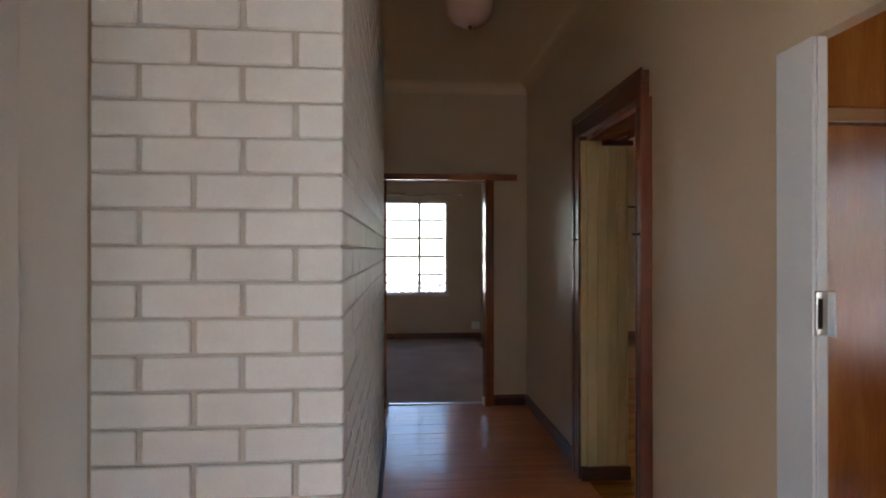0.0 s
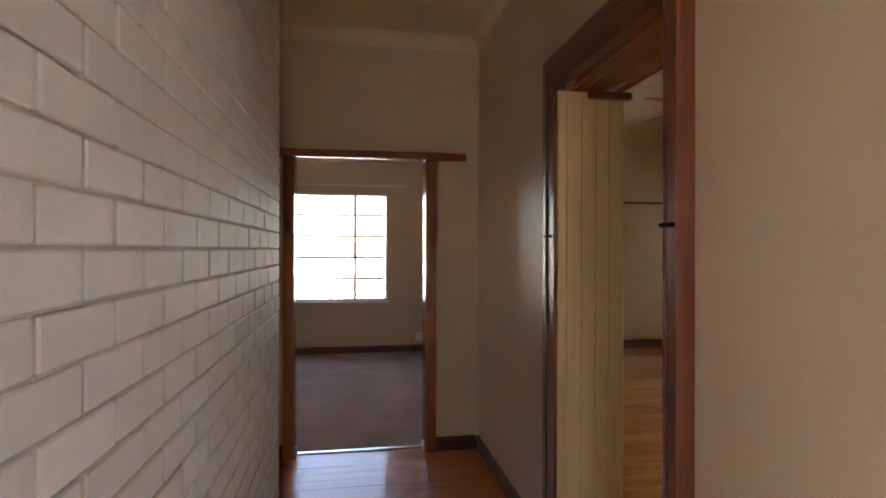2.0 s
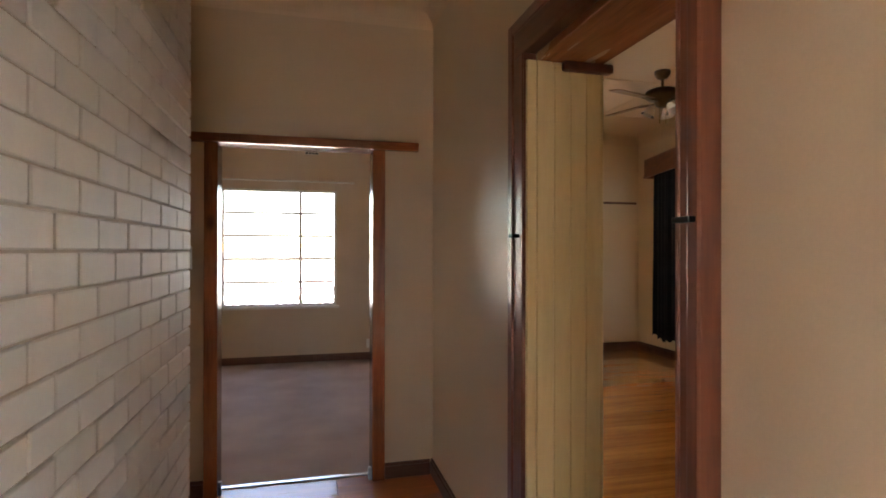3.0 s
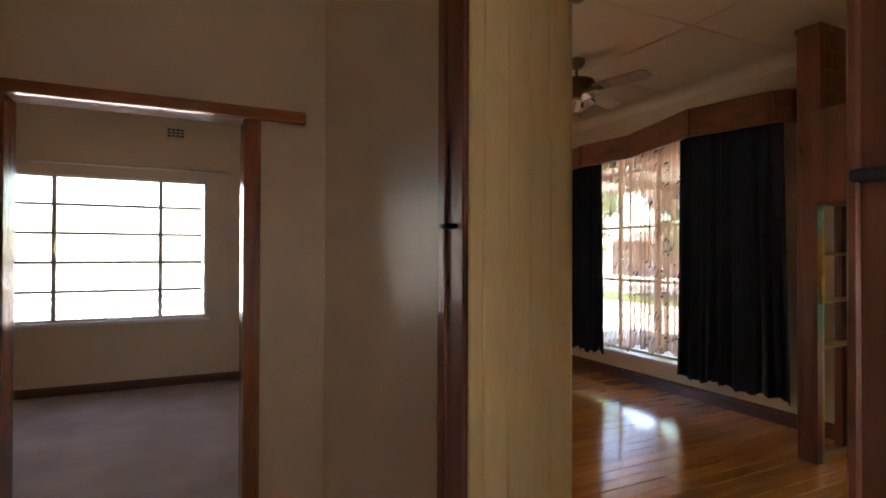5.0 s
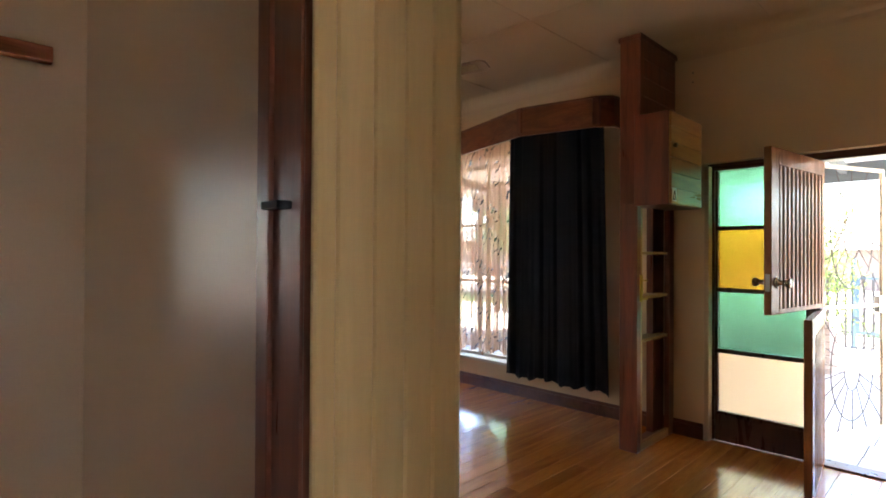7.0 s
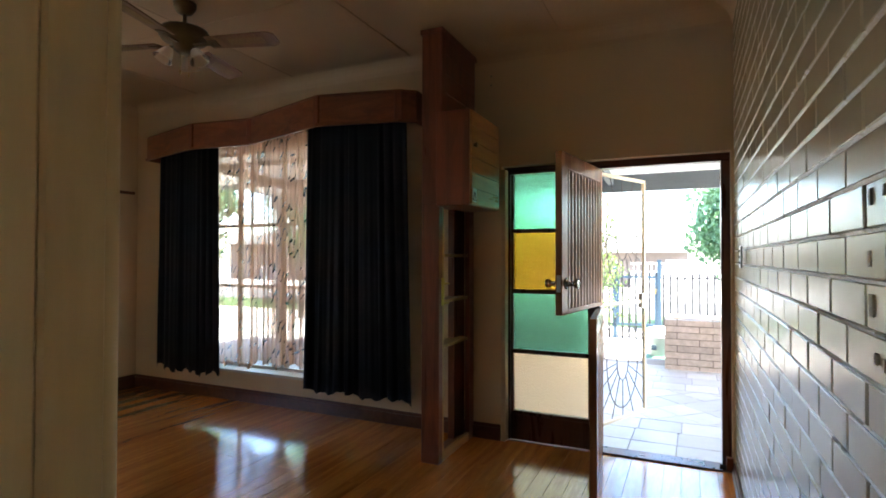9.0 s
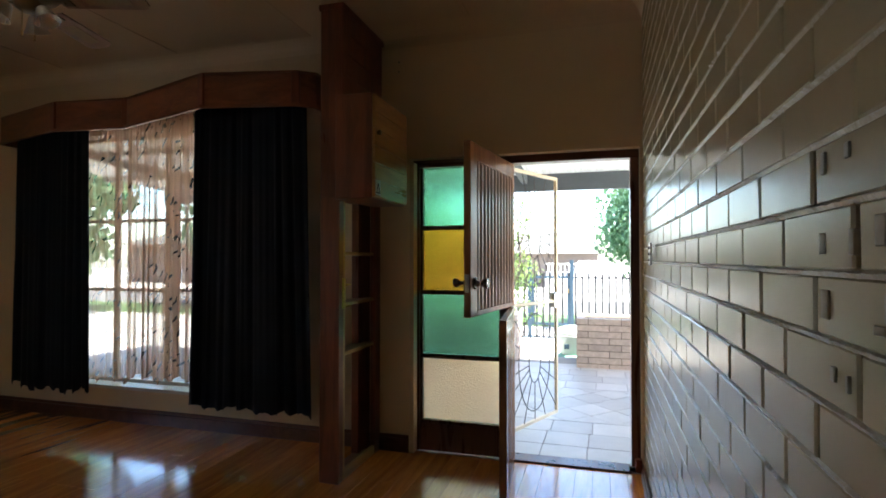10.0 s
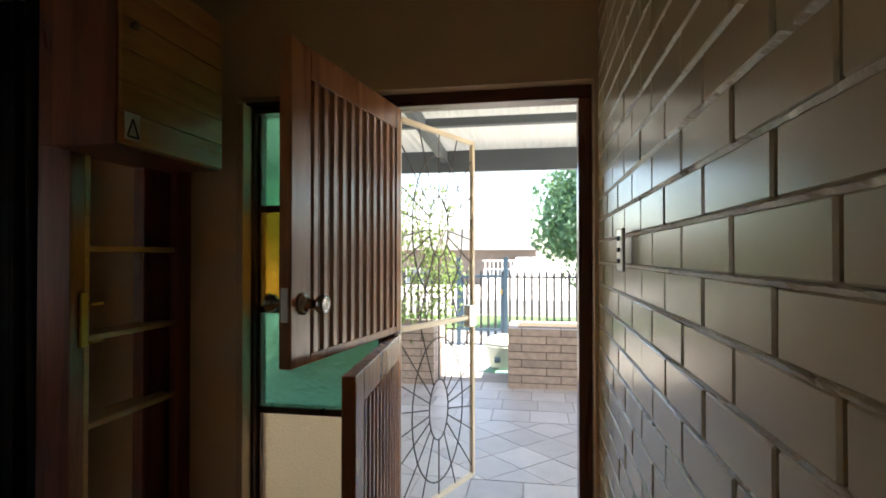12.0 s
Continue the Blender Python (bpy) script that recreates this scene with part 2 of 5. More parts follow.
FLOORWOOD = wood("amber varnished pine boards", (0.78, 0.32, 0.066), (0.50, 0.175, 0.033), 0.18, "x", 9, objrand=0.12, coat=1.0, knots=0.9)
FLOORWOOD_X = wood("red-amber varnished boards", (0.68, 0.23, 0.075), (0.52, 0.155, 0.05), 0.36, "x", 9, objrand=0.05, coat=0.4, knots=0.8)
GAP = mat("dark floor gap", (0.18, 0.08, 0.03), 0.8)
CARPET = mat("grey-brown carpet", (0.40, 0.31, 0.27), 0.95, var=0.22, scale=2.2, bump=0.9, fine=260, depth=0.006, spec=0.15)
CABINET = wood("red mahogany cabinet", (0.235, 0.07, 0.034), (0.12, 0.034, 0.018), 0.3, "z", 12)
CABINET_X = wood("honey pine boards", (0.50, 0.24, 0.07), (0.33, 0.13, 0.035), 0.3, "x", 10)
PELMET = wood("copper-brown pelmet boards", (0.29, 0.10, 0.044), (0.16, 0.05, 0.023), 0.32, "y", 12)
SHELF = wood("light pine shelf edge", (0.52, 0.32, 0.13), (0.4, 0.22, 0.08), 0.3, "x", 12)
DOORWOOD = wood("golden brown meranti door", (0.36, 0.155, 0.062), (0.22, 0.085, 0.034), 0.22, "z", 13)
FRONTFRAME = wood("dark meranti frame", (0.13, 0.045, 0.025), (0.06, 0.02, 0.012), 0.28, "z", 13)
WARDROBE = wood("orange varnished plywood", (0.52, 0.20, 0.035), (0.36, 0.115, 0.018), 0.22, "z", 5)
GREYPAINT = mat("white gloss frame paint", (0.70, 0.69, 0.67), 0.3, var=0.03, bump=0.06)
STEEL = mat("brushed steel", (0.6, 0.58, 0.55), 0.3, 1.0, var=0.08, scale=30)
KNOBSTEEL = mat("dull chrome", (0.42, 0.40, 0.38), 0.22, 1.0, var=0.1, scale=40)
BLACK = mat("black hole", (0.01, 0.01, 0.01), 0.7)
BRASS = mat("old brass", (0.42, 0.30, 0.13), 0.35, 1.0, var=0.2, scale=25)
WINPAINT = mat("white steel window paint", (0.72, 0.70, 0.66), 0.4, var=0.05)
CURTAIN = mat("navy black curtain cloth", (0.012, 0.012, 0.018), 0.75, var=0.25, scale=5, bump=0.4, fine=220, spec=0.18)
SHEER = sheer_material("gathered printed voile", 0.66, 0.97)
SHEERTHIN = sheer_material("flat printed voile", 0.56, 0.82)
CLEAR = glass("clear glass", (0.97, 0.98, 0.97))
GREEN = glass("green cathedral glass", (0.17, 0.50, 0.33), 0.2, 1.0, 38)
YELLOW = glass("amber cathedral glass", (0.42, 0.22, 0.02), 0.2, 1.0, 32)
CREAMGLASS = glass("pale obscure glass", (0.93, 0.70, 0.43), 0.3, 0.8, 90)
SHADEGLASS = glass("frosted lamp glass", (0.9, 0.87, 0.8), 0.35, 0.3, 60)
PLASTIC = mat("white plastic", (0.8, 0.79, 0.76), 0.35, var=0.02)
FANBODY = mat("antique bronze", (0.16, 0.11, 0.06), 0.35, 0.8, var=0.2, scale=20)
FANWOOD = wood("fan blade walnut", (0.36, 0.20, 0.10), (0.22, 0.11, 0.05), 0.35, "x", 12)
CANE = mat("woven cane", (0.34, 0.23, 0.11), 0.6, var=0.3, scale=120, bump=0.6)
GATEPAINT = mat("cream gate paint", (0.72, 0.60, 0.42), 0.4, var=0.1)
GATEROD = mat("dark gate rod", (0.09, 0.08, 0.075), 0.5, 0.4)
BEAM = mat("grey-blue painted timber", (0.10, 0.115, 0.125), 0.55, var=0.15, stretch=(1, 0.2, 1))
ROOFSHEET = mat("milky corrugated sheet", (0.78, 0.77, 0.72), 0.4, 0.0, var=0.08, scale=3, dirt=0.25, dirt_col=(0.5, 0.42, 0.32))
n_, l_ = ROOFSHEET.node_tree.nodes, ROOFSHEET.node_tree.links
tl_, mx_ = n_.new("ShaderNodeBsdfTranslucent"), n_.new("ShaderNodeMixShader")
tl_.inputs["Color"].default_value = (0.66, 0.66, 0.63, 1)
mx_.inputs[0].default_value = 0.35
l_.new(n_["Principled BSDF"].outputs[0], mx_.inputs[1]), l_.new(tl_.outputs[0], mx_.inputs[2])
l_.new(mx_.outputs[0], n_["Material Output"].inputs["Surface"])
TILE = mat("grey-pink slate tile", (0.46, 0.43, 0.41), 0.4, var=0.12, scale=5, bump=0.4, fine=60, objrand=0.14, depth=0.003)
GROUT = mat("grout", (0.3, 0.28, 0.26), 0.85)
FACEBRICK = mat("pale tan face brick", (0.47, 0.37, 0.31), 0.75, var=0.22, scale=18, bump=0.6, fine=90, objrand=0.16, depth=0.004)
FACEMORTAR = mat("dark mortar", (0.16, 0.12, 0.1), 0.9, var=0.15, bump=0.6)
FENCE = mat("black fence paint", (0.012, 0.012, 0.013), 0.6, 0.0)
FENCEPOST = mat("blue-grey fence paint", (0.018, 0.042, 0.065), 0.6, 0.0)
GROUND = mat("pale driveway concrete", (0.50, 0.47, 0.42), 0.85, var=0.15, scale=0.6, bump=0.5, fine=30, dirt=0.3, dirt_col=(0.3, 0.27, 0.22))
SOIL = mat("garden soil", (0.10, 0.07, 0.045), 0.95, var=0.3, scale=14, bump=0.8, depth=0.01)
LAWN = mat("lawn grass", (0.07, 0.13, 0.035), 0.8, var=0.35, scale=7, bump=0.8, fine=150)
BARK = mat("grey bark", (0.16, 0.12, 0.09), 0.9, var=0.3, scale=12, bump=0.9, stretch=(1, 1, 0.25), depth=0.01)
LEAF = leaf_material("tree leaves", (0.11, 0.21, 0.13))
LEAF2 = leaf_material("creeper leaves", (0.17, 0.25, 0.10))
ROOFTILE = mat("pale grey roof tiles", (0.13, 0.125, 0.11), 0.8, var=0.15, scale=9, bump=0.5)
# The shade under the eaves is put into this dark wall colour.
HOUSESHADE = mat("house wall darkened as eave shade", (0.16, 0.13, 0.115), 0.85, var=0.15, scale=3)
HOUSEWALL = mat("cream house plaster", (0.62, 0.56, 0.48), 0.8, var=0.08, scale=2)
GREENPLASTIC = mat("faded green plastic", (0.13, 0.27, 0.2), 0.5, var=0.15)
PALEPLASTIC = mat("sun-bleached plastic", (0.52, 0.6, 0.55), 0.5, 0.0)
CARPAINT = mat("white car paint", (0.75, 0.75, 0.74), 0.2, coat=0.6, var=0.02)
HOUSEGLASS = mat("hazy house window glass", (0.20, 0.22, 0.24), 0.1)
DARKGLASS = mat("dark car glass", (0.02, 0.025, 0.03), 0.08)
RUBBER = mat("black rubber", (0.02, 0.02, 0.02), 0.8)
ASPHALT = mat("sun-bleached street", (0.15, 0.145, 0.135), 0.9, var=0.2, scale=4, bump=0.6, fine=200)
PAPER = mat("white sticker", (0.75, 0.74, 0.70), 0.5)
YELLOWTAPE = mat("yellow brass bracket", (0.62, 0.47, 0.08), 0.4, 0.2)


# ---- mesh helpers ----
def box(bm, x0, y0, z0, x1, y1, z1, bevel=0.0, m=None):
    geo = bmesh.ops.create_cube(bm, size=1)["verts"]
    for v in geo:
        v.co = Vector((x0 + (v.co.x + 0.5) * (x1 - x0), y0 + (v.co.y + 0.5) * (y1 - y0), z0 + (v.co.z + 0.5) * (z1 - z0)))
    faces = list({f for v in geo for f in v.link_faces})
    if bevel:
        edges = list({e for v in geo for e in v.link_edges})
        res = bmesh.ops.bevel(bm, geom=edges, offset=bevel, segments=1 if bevel < 0.004 else 2, affect="EDGES", profile=0.7)
        geo = list({v for f in res["faces"] for v in f.verts} | {v for v in geo if v.is_valid})
    if m is not None:
        bmesh.ops.transform(bm, matrix=m, verts=geo)
    return geo


def cyl(bm, p, q, r, r2=None, n=12):
    p, q = Vector(p), Vector(q)
    d = q - p
    m = Matrix.Translation((p + q) / 2) @ d.to_track_quat("Z", "Y").to_matrix().to_4x4()
    return bmesh.ops.create_cone(bm, cap_ends=True, segments=n, radius1=r, radius2=r if r2 is None else r2, depth=d.length, matrix=m)["verts"]


def lathe(bm, profile, centre, n=24):
    """A turned body: profile of (radius, height) pairs round a vertical axis."""
    rows = []
    for r, z in profile:
        rows.append([bm.verts.new((centre[0] + r * math.cos(2 * math.pi * i / n), centre[1] + r * math.sin(2 * math.pi * i / n), centre[2] + z)) for i in range(n)])
    for a, b in zip(rows, rows[1:]):
        for i in range(n):
            bm.faces.new((a[i], a[(i + 1) % n], b[(i + 1) % n], b[i]))
    return rows


def tube(bm, pts, r, n=6, closed=False):
    """A bent rod along points."""
    pts = [Vector(p) for p in pts]
    rings = []
    k = len(pts)
    for i, p in enumerate(pts):
        a = pts[(i - 1) % k] if closed or i else p
        b = pts[(i + 1) % k] if closed or i < k - 1 else p
        q = (b - a).to_track_quat("Z", "Y").to_matrix()
        rings.append([bm.verts.new(p + q @ Vector((r * math.cos(2 * math.pi * j / n), r * math.sin(2 * math.pi * j / n), 0))) for j in range(n)])
    pairs = list(zip(rings, rings[1:])) + ([(rings[-1], rings[0])] if closed else [])
    for a, b in pairs:
        for j in range(n):
            bm.faces.new((a[j], a[(j + 1) % n], b[(j + 1) % n], b[j]))


def mesh(name, bm, material, smooth=False):
    me = bpy.data.meshes.new(name)
    bmesh.ops.recalc_face_normals(bm, faces=bm.faces)
    bm.to_mesh(me)
    bm.free()
    me.materials.append(material)
    if smooth:
        for p in me.polygons:
            p.use_smooth = True
    return me


def part(name, bm, material, parent, label="", smooth=False):
    ob = new(name, mesh(name, bm, material, smooth))
    ob.parent = parent
    ob.matrix_parent_inverse = parent.matrix_basis.inverted()
    if label:
        ob["label"] = label
    return ob


def solid(name, boxes, material, parent, label="", bevel=0.003, m=None):
    """A part made of a few boxes."""
    bm = bmesh.new()
    for b in boxes:
        box(bm, *b, bevel=bevel, m=m)
    return part(name, bm, material, parent, label)


def thing(name, at, label, category, group="", kind=""):
    ob = new(name)
    ob.location = at
    bpy.context.view_layer.update()
    return tagged(ob, label, category, group, kind)


def struct(name, bm, material, label, category, smooth=False):
    return tagged(new(name, mesh(name, bm, material, smooth)), label, category, kind="structure")


def wall(name, lo, hi, material, label, holes=(), category="wall"):
    """A wall between two corners; holes are (a0, a1, z0, z1) along its longer side."""
    ax = 0 if hi[0] - lo[0] > hi[1] - lo[1] else 1
    A = sorted({lo[ax], hi[ax], *[v for h in holes for v in h[:2]]})
    Z = sorted({lo[2], hi[2], *[v for h in holes for v in h[2:]]})
    bm = bmesh.new()
    for a0, a1 in zip(A, A[1:]):
        run = None
        spans = []
        for z0, z1 in zip(Z, Z[1:]):
            solid_here = not any(h[0] <= a0 and a1 <= h[1] and h[2] <= z0 and z1 <= h[3] for h in holes)
            if solid_here:
                run = [run[0], z1] if run else [z0, z1]
            elif run:
                spans.append(run)
                run = None
        if run:
            spans.append(run)
        for z0, z1 in spans:
            if ax == 0:
                box(bm, a0, lo[1], z0, a1, hi[1], z1)
            else:
                box(bm, lo[0], a0, z0, hi[0], a1, z1)
    return struct(name, bm, material, label, category)


H = 3.02



# ---- large structure ----
def floor_slab(name, x0, y0, x1, y1, z, material, label):
    bm = bmesh.new()
    box(bm, x0, y0, z - 0.1, x1, y1, z)
    return struct(name, bm, material, label, "floor")


floor_living = floor_slab("floor_living", 1.515, 2.4, 5.55, 8.55, -0.022, GAP, "amber varnished pine board floor of the living room")
floor_passage = floor_slab("floor_passage", -1.9, -1.9, 1.515, 5.085, -0.022, GAP, "red-amber varnished board floor of the passage")
floor_bedroom = floor_slab("floor_bedroom", -1.9, 5.085, 1.66, 8.8, 0.0, CARPET, "grey-brown fitted carpet in the bedroom")
floor_side = floor_slab("floor_side", 1.515, -1.9, 4.0, 2.4, -0.002, FLOORWOOD_X, "varnished board floor of the side room")

wall("wall_passage_east", (1.515, -1.9, 0), (1.565, 2.575, H), PLASTER, "cream painted passage wall, slightly glossy", [(0.717, 1.627, 0, 1.985)])
wall("wall_passage_east_2", (1.515, 2.575, 0), (1.755, 4.99, H), PLASTER, "cream painted passage wall beside the panelled opening", [(2.575, 3.50, 0, 2.10)])
wall("wall_passage_north", (-1.9, 4.99, 0), (1.70, 5.105, H), PLASTER, "cream painted wall round the bedroom doorway", [(0.215, 1.165, 0, 2.06)])
wall("wall_passage_recess", (-1.9, 4.22, 0), (-1.78, 4.99, H), PLASTER, "cream painted end wall of the side passage", [(4.40, 4.85, 0.6, 1.2)])
wall("wall_recess_south", (-1.78, 4.10, 0), (-0.308, 4.22, H), PLASTER, "cream painted wall of the side passage")
wall("wall_start_west", (-0.428, -1.9, 0), (-0.308, 1.472, H), PALEWALL, "pale painted wall beside the brick pier", [(0.21, 1.12, 0, 2.03)])
wall("wall_start_south", (-1.9, -2.02, 0), (4.0, -1.9, H), PLASTER, "cream painted end wall of the hall with added window openings", [(-1.4, -0.6, 0.3, 1.9), (-0.1, 1.1, 0.5, 1.6)])
wall("wall_start_far_west", (-1.9, -1.9, 0), (-1.78, 1.472, H), PLASTER, "cream painted wall of the adjoining room", [(-1.5, 0.9, 0.25, 2.1)])
wall("wall_west_close", (-1.9, 1.472, 0), (-0.308, 1.60, H), PLASTER, "cream painted wall behind the brick pier")
wall("wall_side_east", (4.0, -2.02, 0), (4.12, 2.4, H), PLASTER, "cream painted wall of the side room with a window", [(-1.5, 0.4, 0.6, 2.1)])
wall("wall_store_west", (-1.9, 1.60, 0), (-1.78, 4.22, H), PLASTER, "cream painted outer wall behind the brick pier")
wall("wall_bed_north", (-1.9, 8.64, 0), (1.70, 8.86, H), BEDPAINT, "beige painted bedroom wall with a steel window", [(-0.708, 1.106, 0.705, 2.165)])
wall("wall_bed_west", (-2.02, 4.99, 0), (-1.9, 8.86, H), BEDPAINT, "beige painted bedroom wall")
wall("wall_bed_east", (1.645, 5.105, 0), (1.70, 8.64, H), BEDPAINT, "beige painted bedroom wall")
wall("wall_living_west", (1.702, 4.99, 0), (1.755, 8.38, H), LIVPAINT, "cream painted living room wall")
wall("wall_living_north", (1.702, 8.38, 0), (5.56, 8.50, H), LIVPAINT, "cream painted living room wall with a picture rail and an added window opening", [(1.95, 3.3, 0.6, 2.2)])
wall("wall_living_east", (5.32, 2.4, 0), (5.56, 8.38, H), LIVPAINT, "cream painted front wall with window and door openings", [(2.665, 4.214, 0, 2.085), (5.08, 7.80, 0.29, 2.44)])


HP = 2.89

# unseen eaves on south and west, added only to stop direct sun
bm = bmesh.new()
box(bm, -2.75, -2.9, 2.32, 4.9, -2.03, 2.40)
box(bm, -2.75, -2.03, 2.32, -1.91, 4.9, 2.40)
struct("sun_block_eaves", bm, GREYPAINT, "unseen eaves added to keep direct sun out of the windows", "roof")


def ceiling(name, x0, y0, x1, y1, z, strips=()):
    bm = bmesh.new()
    box(bm, x0, y0, z, x1, y1, H + 0.12)
    for s in strips:
        box(bm, *s, bevel=0.003)
    return struct(name, bm, CEIL, "off-white ceiling boards with thin cover strips", "ceiling")


ceiling("ceiling_living", 1.52, 2.4, 5.56, 8.50, H, [(1.755, y, H - 0.004, 5.32, y + 0.035, H) for y in (3.75, 4.95, 6.15, 7.35)] + [(x, 2.65, H - 0.005, x + 0.035, 8.38, H) for x in (2.9, 4.1)])
ceiling("ceiling_passage", -1.9, -2.02, 1.515, 4.99, HP)
ceiling("ceiling_bedroom", -2.02, 4.99, 1.70, 8.86, HP)
ceiling("ceiling_side", 1.565, -2.02, 4.12, 2.4, HP)


def cornice(name, pts, z, size=0.1):
    """A cove along the top of walls: pts run with the room on their left."""
    bm = bmesh.new()
    prof = [(0.0, -size)] + [(size * (1 - math.cos(a)), -size + size * math.sin(a)) for a in [math.pi / 2 * i / 6 for i in range(1, 7)]]
    prof = [(0.004 + u, v) for u, v in prof] + [(0.004, 0.0)]
    for p, q in zip(pts, pts[1:]):
        p, q = Vector((*p, z)), Vector((*q, z))
        d = (q - p).normalized()
        side = Vector((-d.y, d.x, 0))
        rows = [[bm.verts.new(e + side * u + Vector((0, 0, v))) for u, v in prof] for e in (p, q)]
        k = len(prof)
        for i in range(k):
            bm.faces.new((rows[0][i], rows[0][(i + 1) % k], rows[1][(i + 1) % k], rows[1][i]))
        for r in rows:
            bm.faces.new(r)
    return struct(name, bm, CEIL, "off-white coved plaster cornice", "cornice")


cornice("cornice_living", [(1.755, 2.65), (5.32, 2.65), (5.32, 8.38), (1.755, 8.38), (1.755, 3.6)], H, 0.13)
cornice("cornice_passage", [(1.515, -1.9), (1.515, 4.99), (-1.78, 4.99)], HP, 0.09)
cornice("cornice_brick", [(0.253, 4.22), (0.253, 1.472), (-0.308, 1.472)], HP, 0.09)
cornice("cornice_bedroom", [(1.645, 5.105), (1.645, 8.64), (-1.9, 8.64), (-1.9, 5.105)], HP, 0.08)


def skirting(name, runs, height=0.08):
    """Runs are (x0, y0, x1, y1, side x, side y): a moulded board against a wall."""
    bm = bmesh.new()
    for x0, y0, x1, y1, sx, sy in runs:
        for t, z0, z1 in ((0.018, 0, height * 0.78), (0.012, height * 0.78, height)):
            box(bm, min(x0, x1) + min(0, sx * t), min(y0, y1) + min(0, sy * t), z0, max(x0, x1) + max(0, sx * t), max(y0, y1) + max(0, sy * t), z1, 0.003)
    return struct(name, bm, SKIRT, "dark brown stained timber skirting board", "skirting")


skirting("baseboard_passage", [(1.515, 1.752, 1.515, 2.527, -1, 0), (1.515, 3.549, 1.515, 4.99, -1, 0), (1.210, 4.99, 1.495, 4.99, 0, -1), (-1.78, 4.99, 0.172, 4.99, 0, -1), (0.256, 2.2, 0.256, 4.22, 1, 0)], 0.095)
skirting("baseboard_living", [(5.32, 4.22, 5.32, 8.38, -1, 0), (1.755, 8.38, 5.3, 8.38, 0, -1), (1.755, 3.51, 1.755, 8.36, 1, 0)], 0.12)
skirting("baseboard_bedroom", [(-1.9, 8.64, 1.645, 8.64, 0, -1), (1.645, 5.105, 1.645, 8.62, -1, 0), (-1.9, 5.105, -1.9, 8.62, 1, 0)], 0.09)
skirting("baseboard_brick", [(1.9, 2.654, 5.3, 2.654, 0, 1)], 0.09)


# ---- passage: panelled opening to the living room ----
def architrave(name, x, y0, y1, ztop, w, near, label):
    """A stepped door surround on the passage side of an opening."""
    ob = thing(name, (x, (y0 + y1) / 2, 0), label, "door frame", kind="structure")
    for nm, a, b, o in (("jamb_casing", y0, y0 + near, 1), ("jamb_casing", y1 - w, y1, 0)):
        bm = bmesh.new()
        box(bm, x - 0.048, a, 0, x, b, ztop - w, 0.004)
        box(bm, x - 0.056, a if o else b - 0.04, 0, x - 0.046, a + 0.03 if o else b, ztop, 0.004)
        box(bm, x - 0.053, b - 0.012 if o else a, 0, x - 0.046, b if o else a + 0.012, ztop - w, 0.003)
        part(nm, bm, DARKWOOD, ob)
    bm = bmesh.new()
    box(bm, x - 0.048, y0 + 0.03, ztop - w, x, y1 - 0.04, ztop, 0.004)
    box(bm, x - 0.056, y0 + 0.03, ztop - 0.04, x - 0.046, y1 - 0.04, ztop, 0.004)
    part("head_casing", bm, DARKWOOD_Y, ob)
    return ob


arch = architrave("door_frame_living", 1.515, 2.562, 3.547, 2.225, 0.13, 0.068, "red-brown stained timber surround of the wide opening")
solid("jamb_lining", [(1.515, 2.577, 0, 1.565, 2.632, 2.085)], DARKWOOD, arch)
solid("head_lining", [(1.515, 2.632, 2.068, 1.757, 3.415, 2.099)], PINE_Y, arch, "orange pine soffit boards")
solid("top_moulding", [(1.60, 3.372, 2.034, 1.79, 3.41, 2.067)], DARKWOOD_Y, arch, "dark rounded moulding over the boards", 0.012)
bm = bmesh.new()
for y, z in ((2.592, 1.472), (3.478, 1.463)):
    box(bm, 1.444, y - 0.026, z - 0.006, 1.468, y + 0.026, z + 0.006, 0.004)
part("catch", bm, BLACK, arch, "small dark metal catches")

# cream tongue-and-groove boards on the far reveal
reveal = thing("panelled_reveal", (1.62, 3.43, 0), "cream painted tongue and groove boards lining the opening", "panelling", kind="structure")
solid("reveal_back", [(1.517, 3.412, 0, 1.753, 3.498, 2.066)], CREAMWOOD, reveal, bevel=0)
xs = [1.470, 1.507, 1.573, 1.635, 1.695, 1.752]
for a, b in zip(xs, xs[1:]):
    bm = bmesh.new()
    box(bm, a + 0.0006, 3.396, 0.085, b - 0.0006, 3.4095, 2.066, 0.0035)
    part("board", bm, CREAMWOOD, reveal)
bm = bmesh.new()
cyl(bm, (1.755, 3.409, 0.0), (1.755, 3.409, 2.066), 0.013, n=16)
part("corner_bead", bm, CREAMWOOD, reveal, "rounded cream corner bead", True)
solid("board_skirting", [(1.470, 3.378, 0.0, 1.775, 3.396, 0.085)], SKIRT, reveal)


# ---- passage: bedroom doorway with its sliding door rail ----
door1 = thing("door_frame_bedroom", (0.69, 4.99, 0), "orange varnished pine frame of the bedroom doorway", "door frame", kind="structure")
for a, b in ((0.175, 0.248), (1.131, 1.207)):
    solid("jamb", [(a, 4.96, 0, b, 5.128, 2.024)], PINE, door1, bevel=0.004)
solid("head", [(0.175, 4.96, 2.027, 1.207, 5.128, 2.062)], PINE_DULL, door1, bevel=0.004)
solid("rail_board", [(-0.24, 4.916, 2.019, 1.408, 4.959, 2.071)], PINE_X, door1, "pine rail board longer than the doorway", 0.006)
for a in (0.250, 1.111):
    solid("floor_guide", [(a, 4.98, 0, a + 0.018, 5.015, 0.075)], GREYPAINT, door1, "small white floor guide")
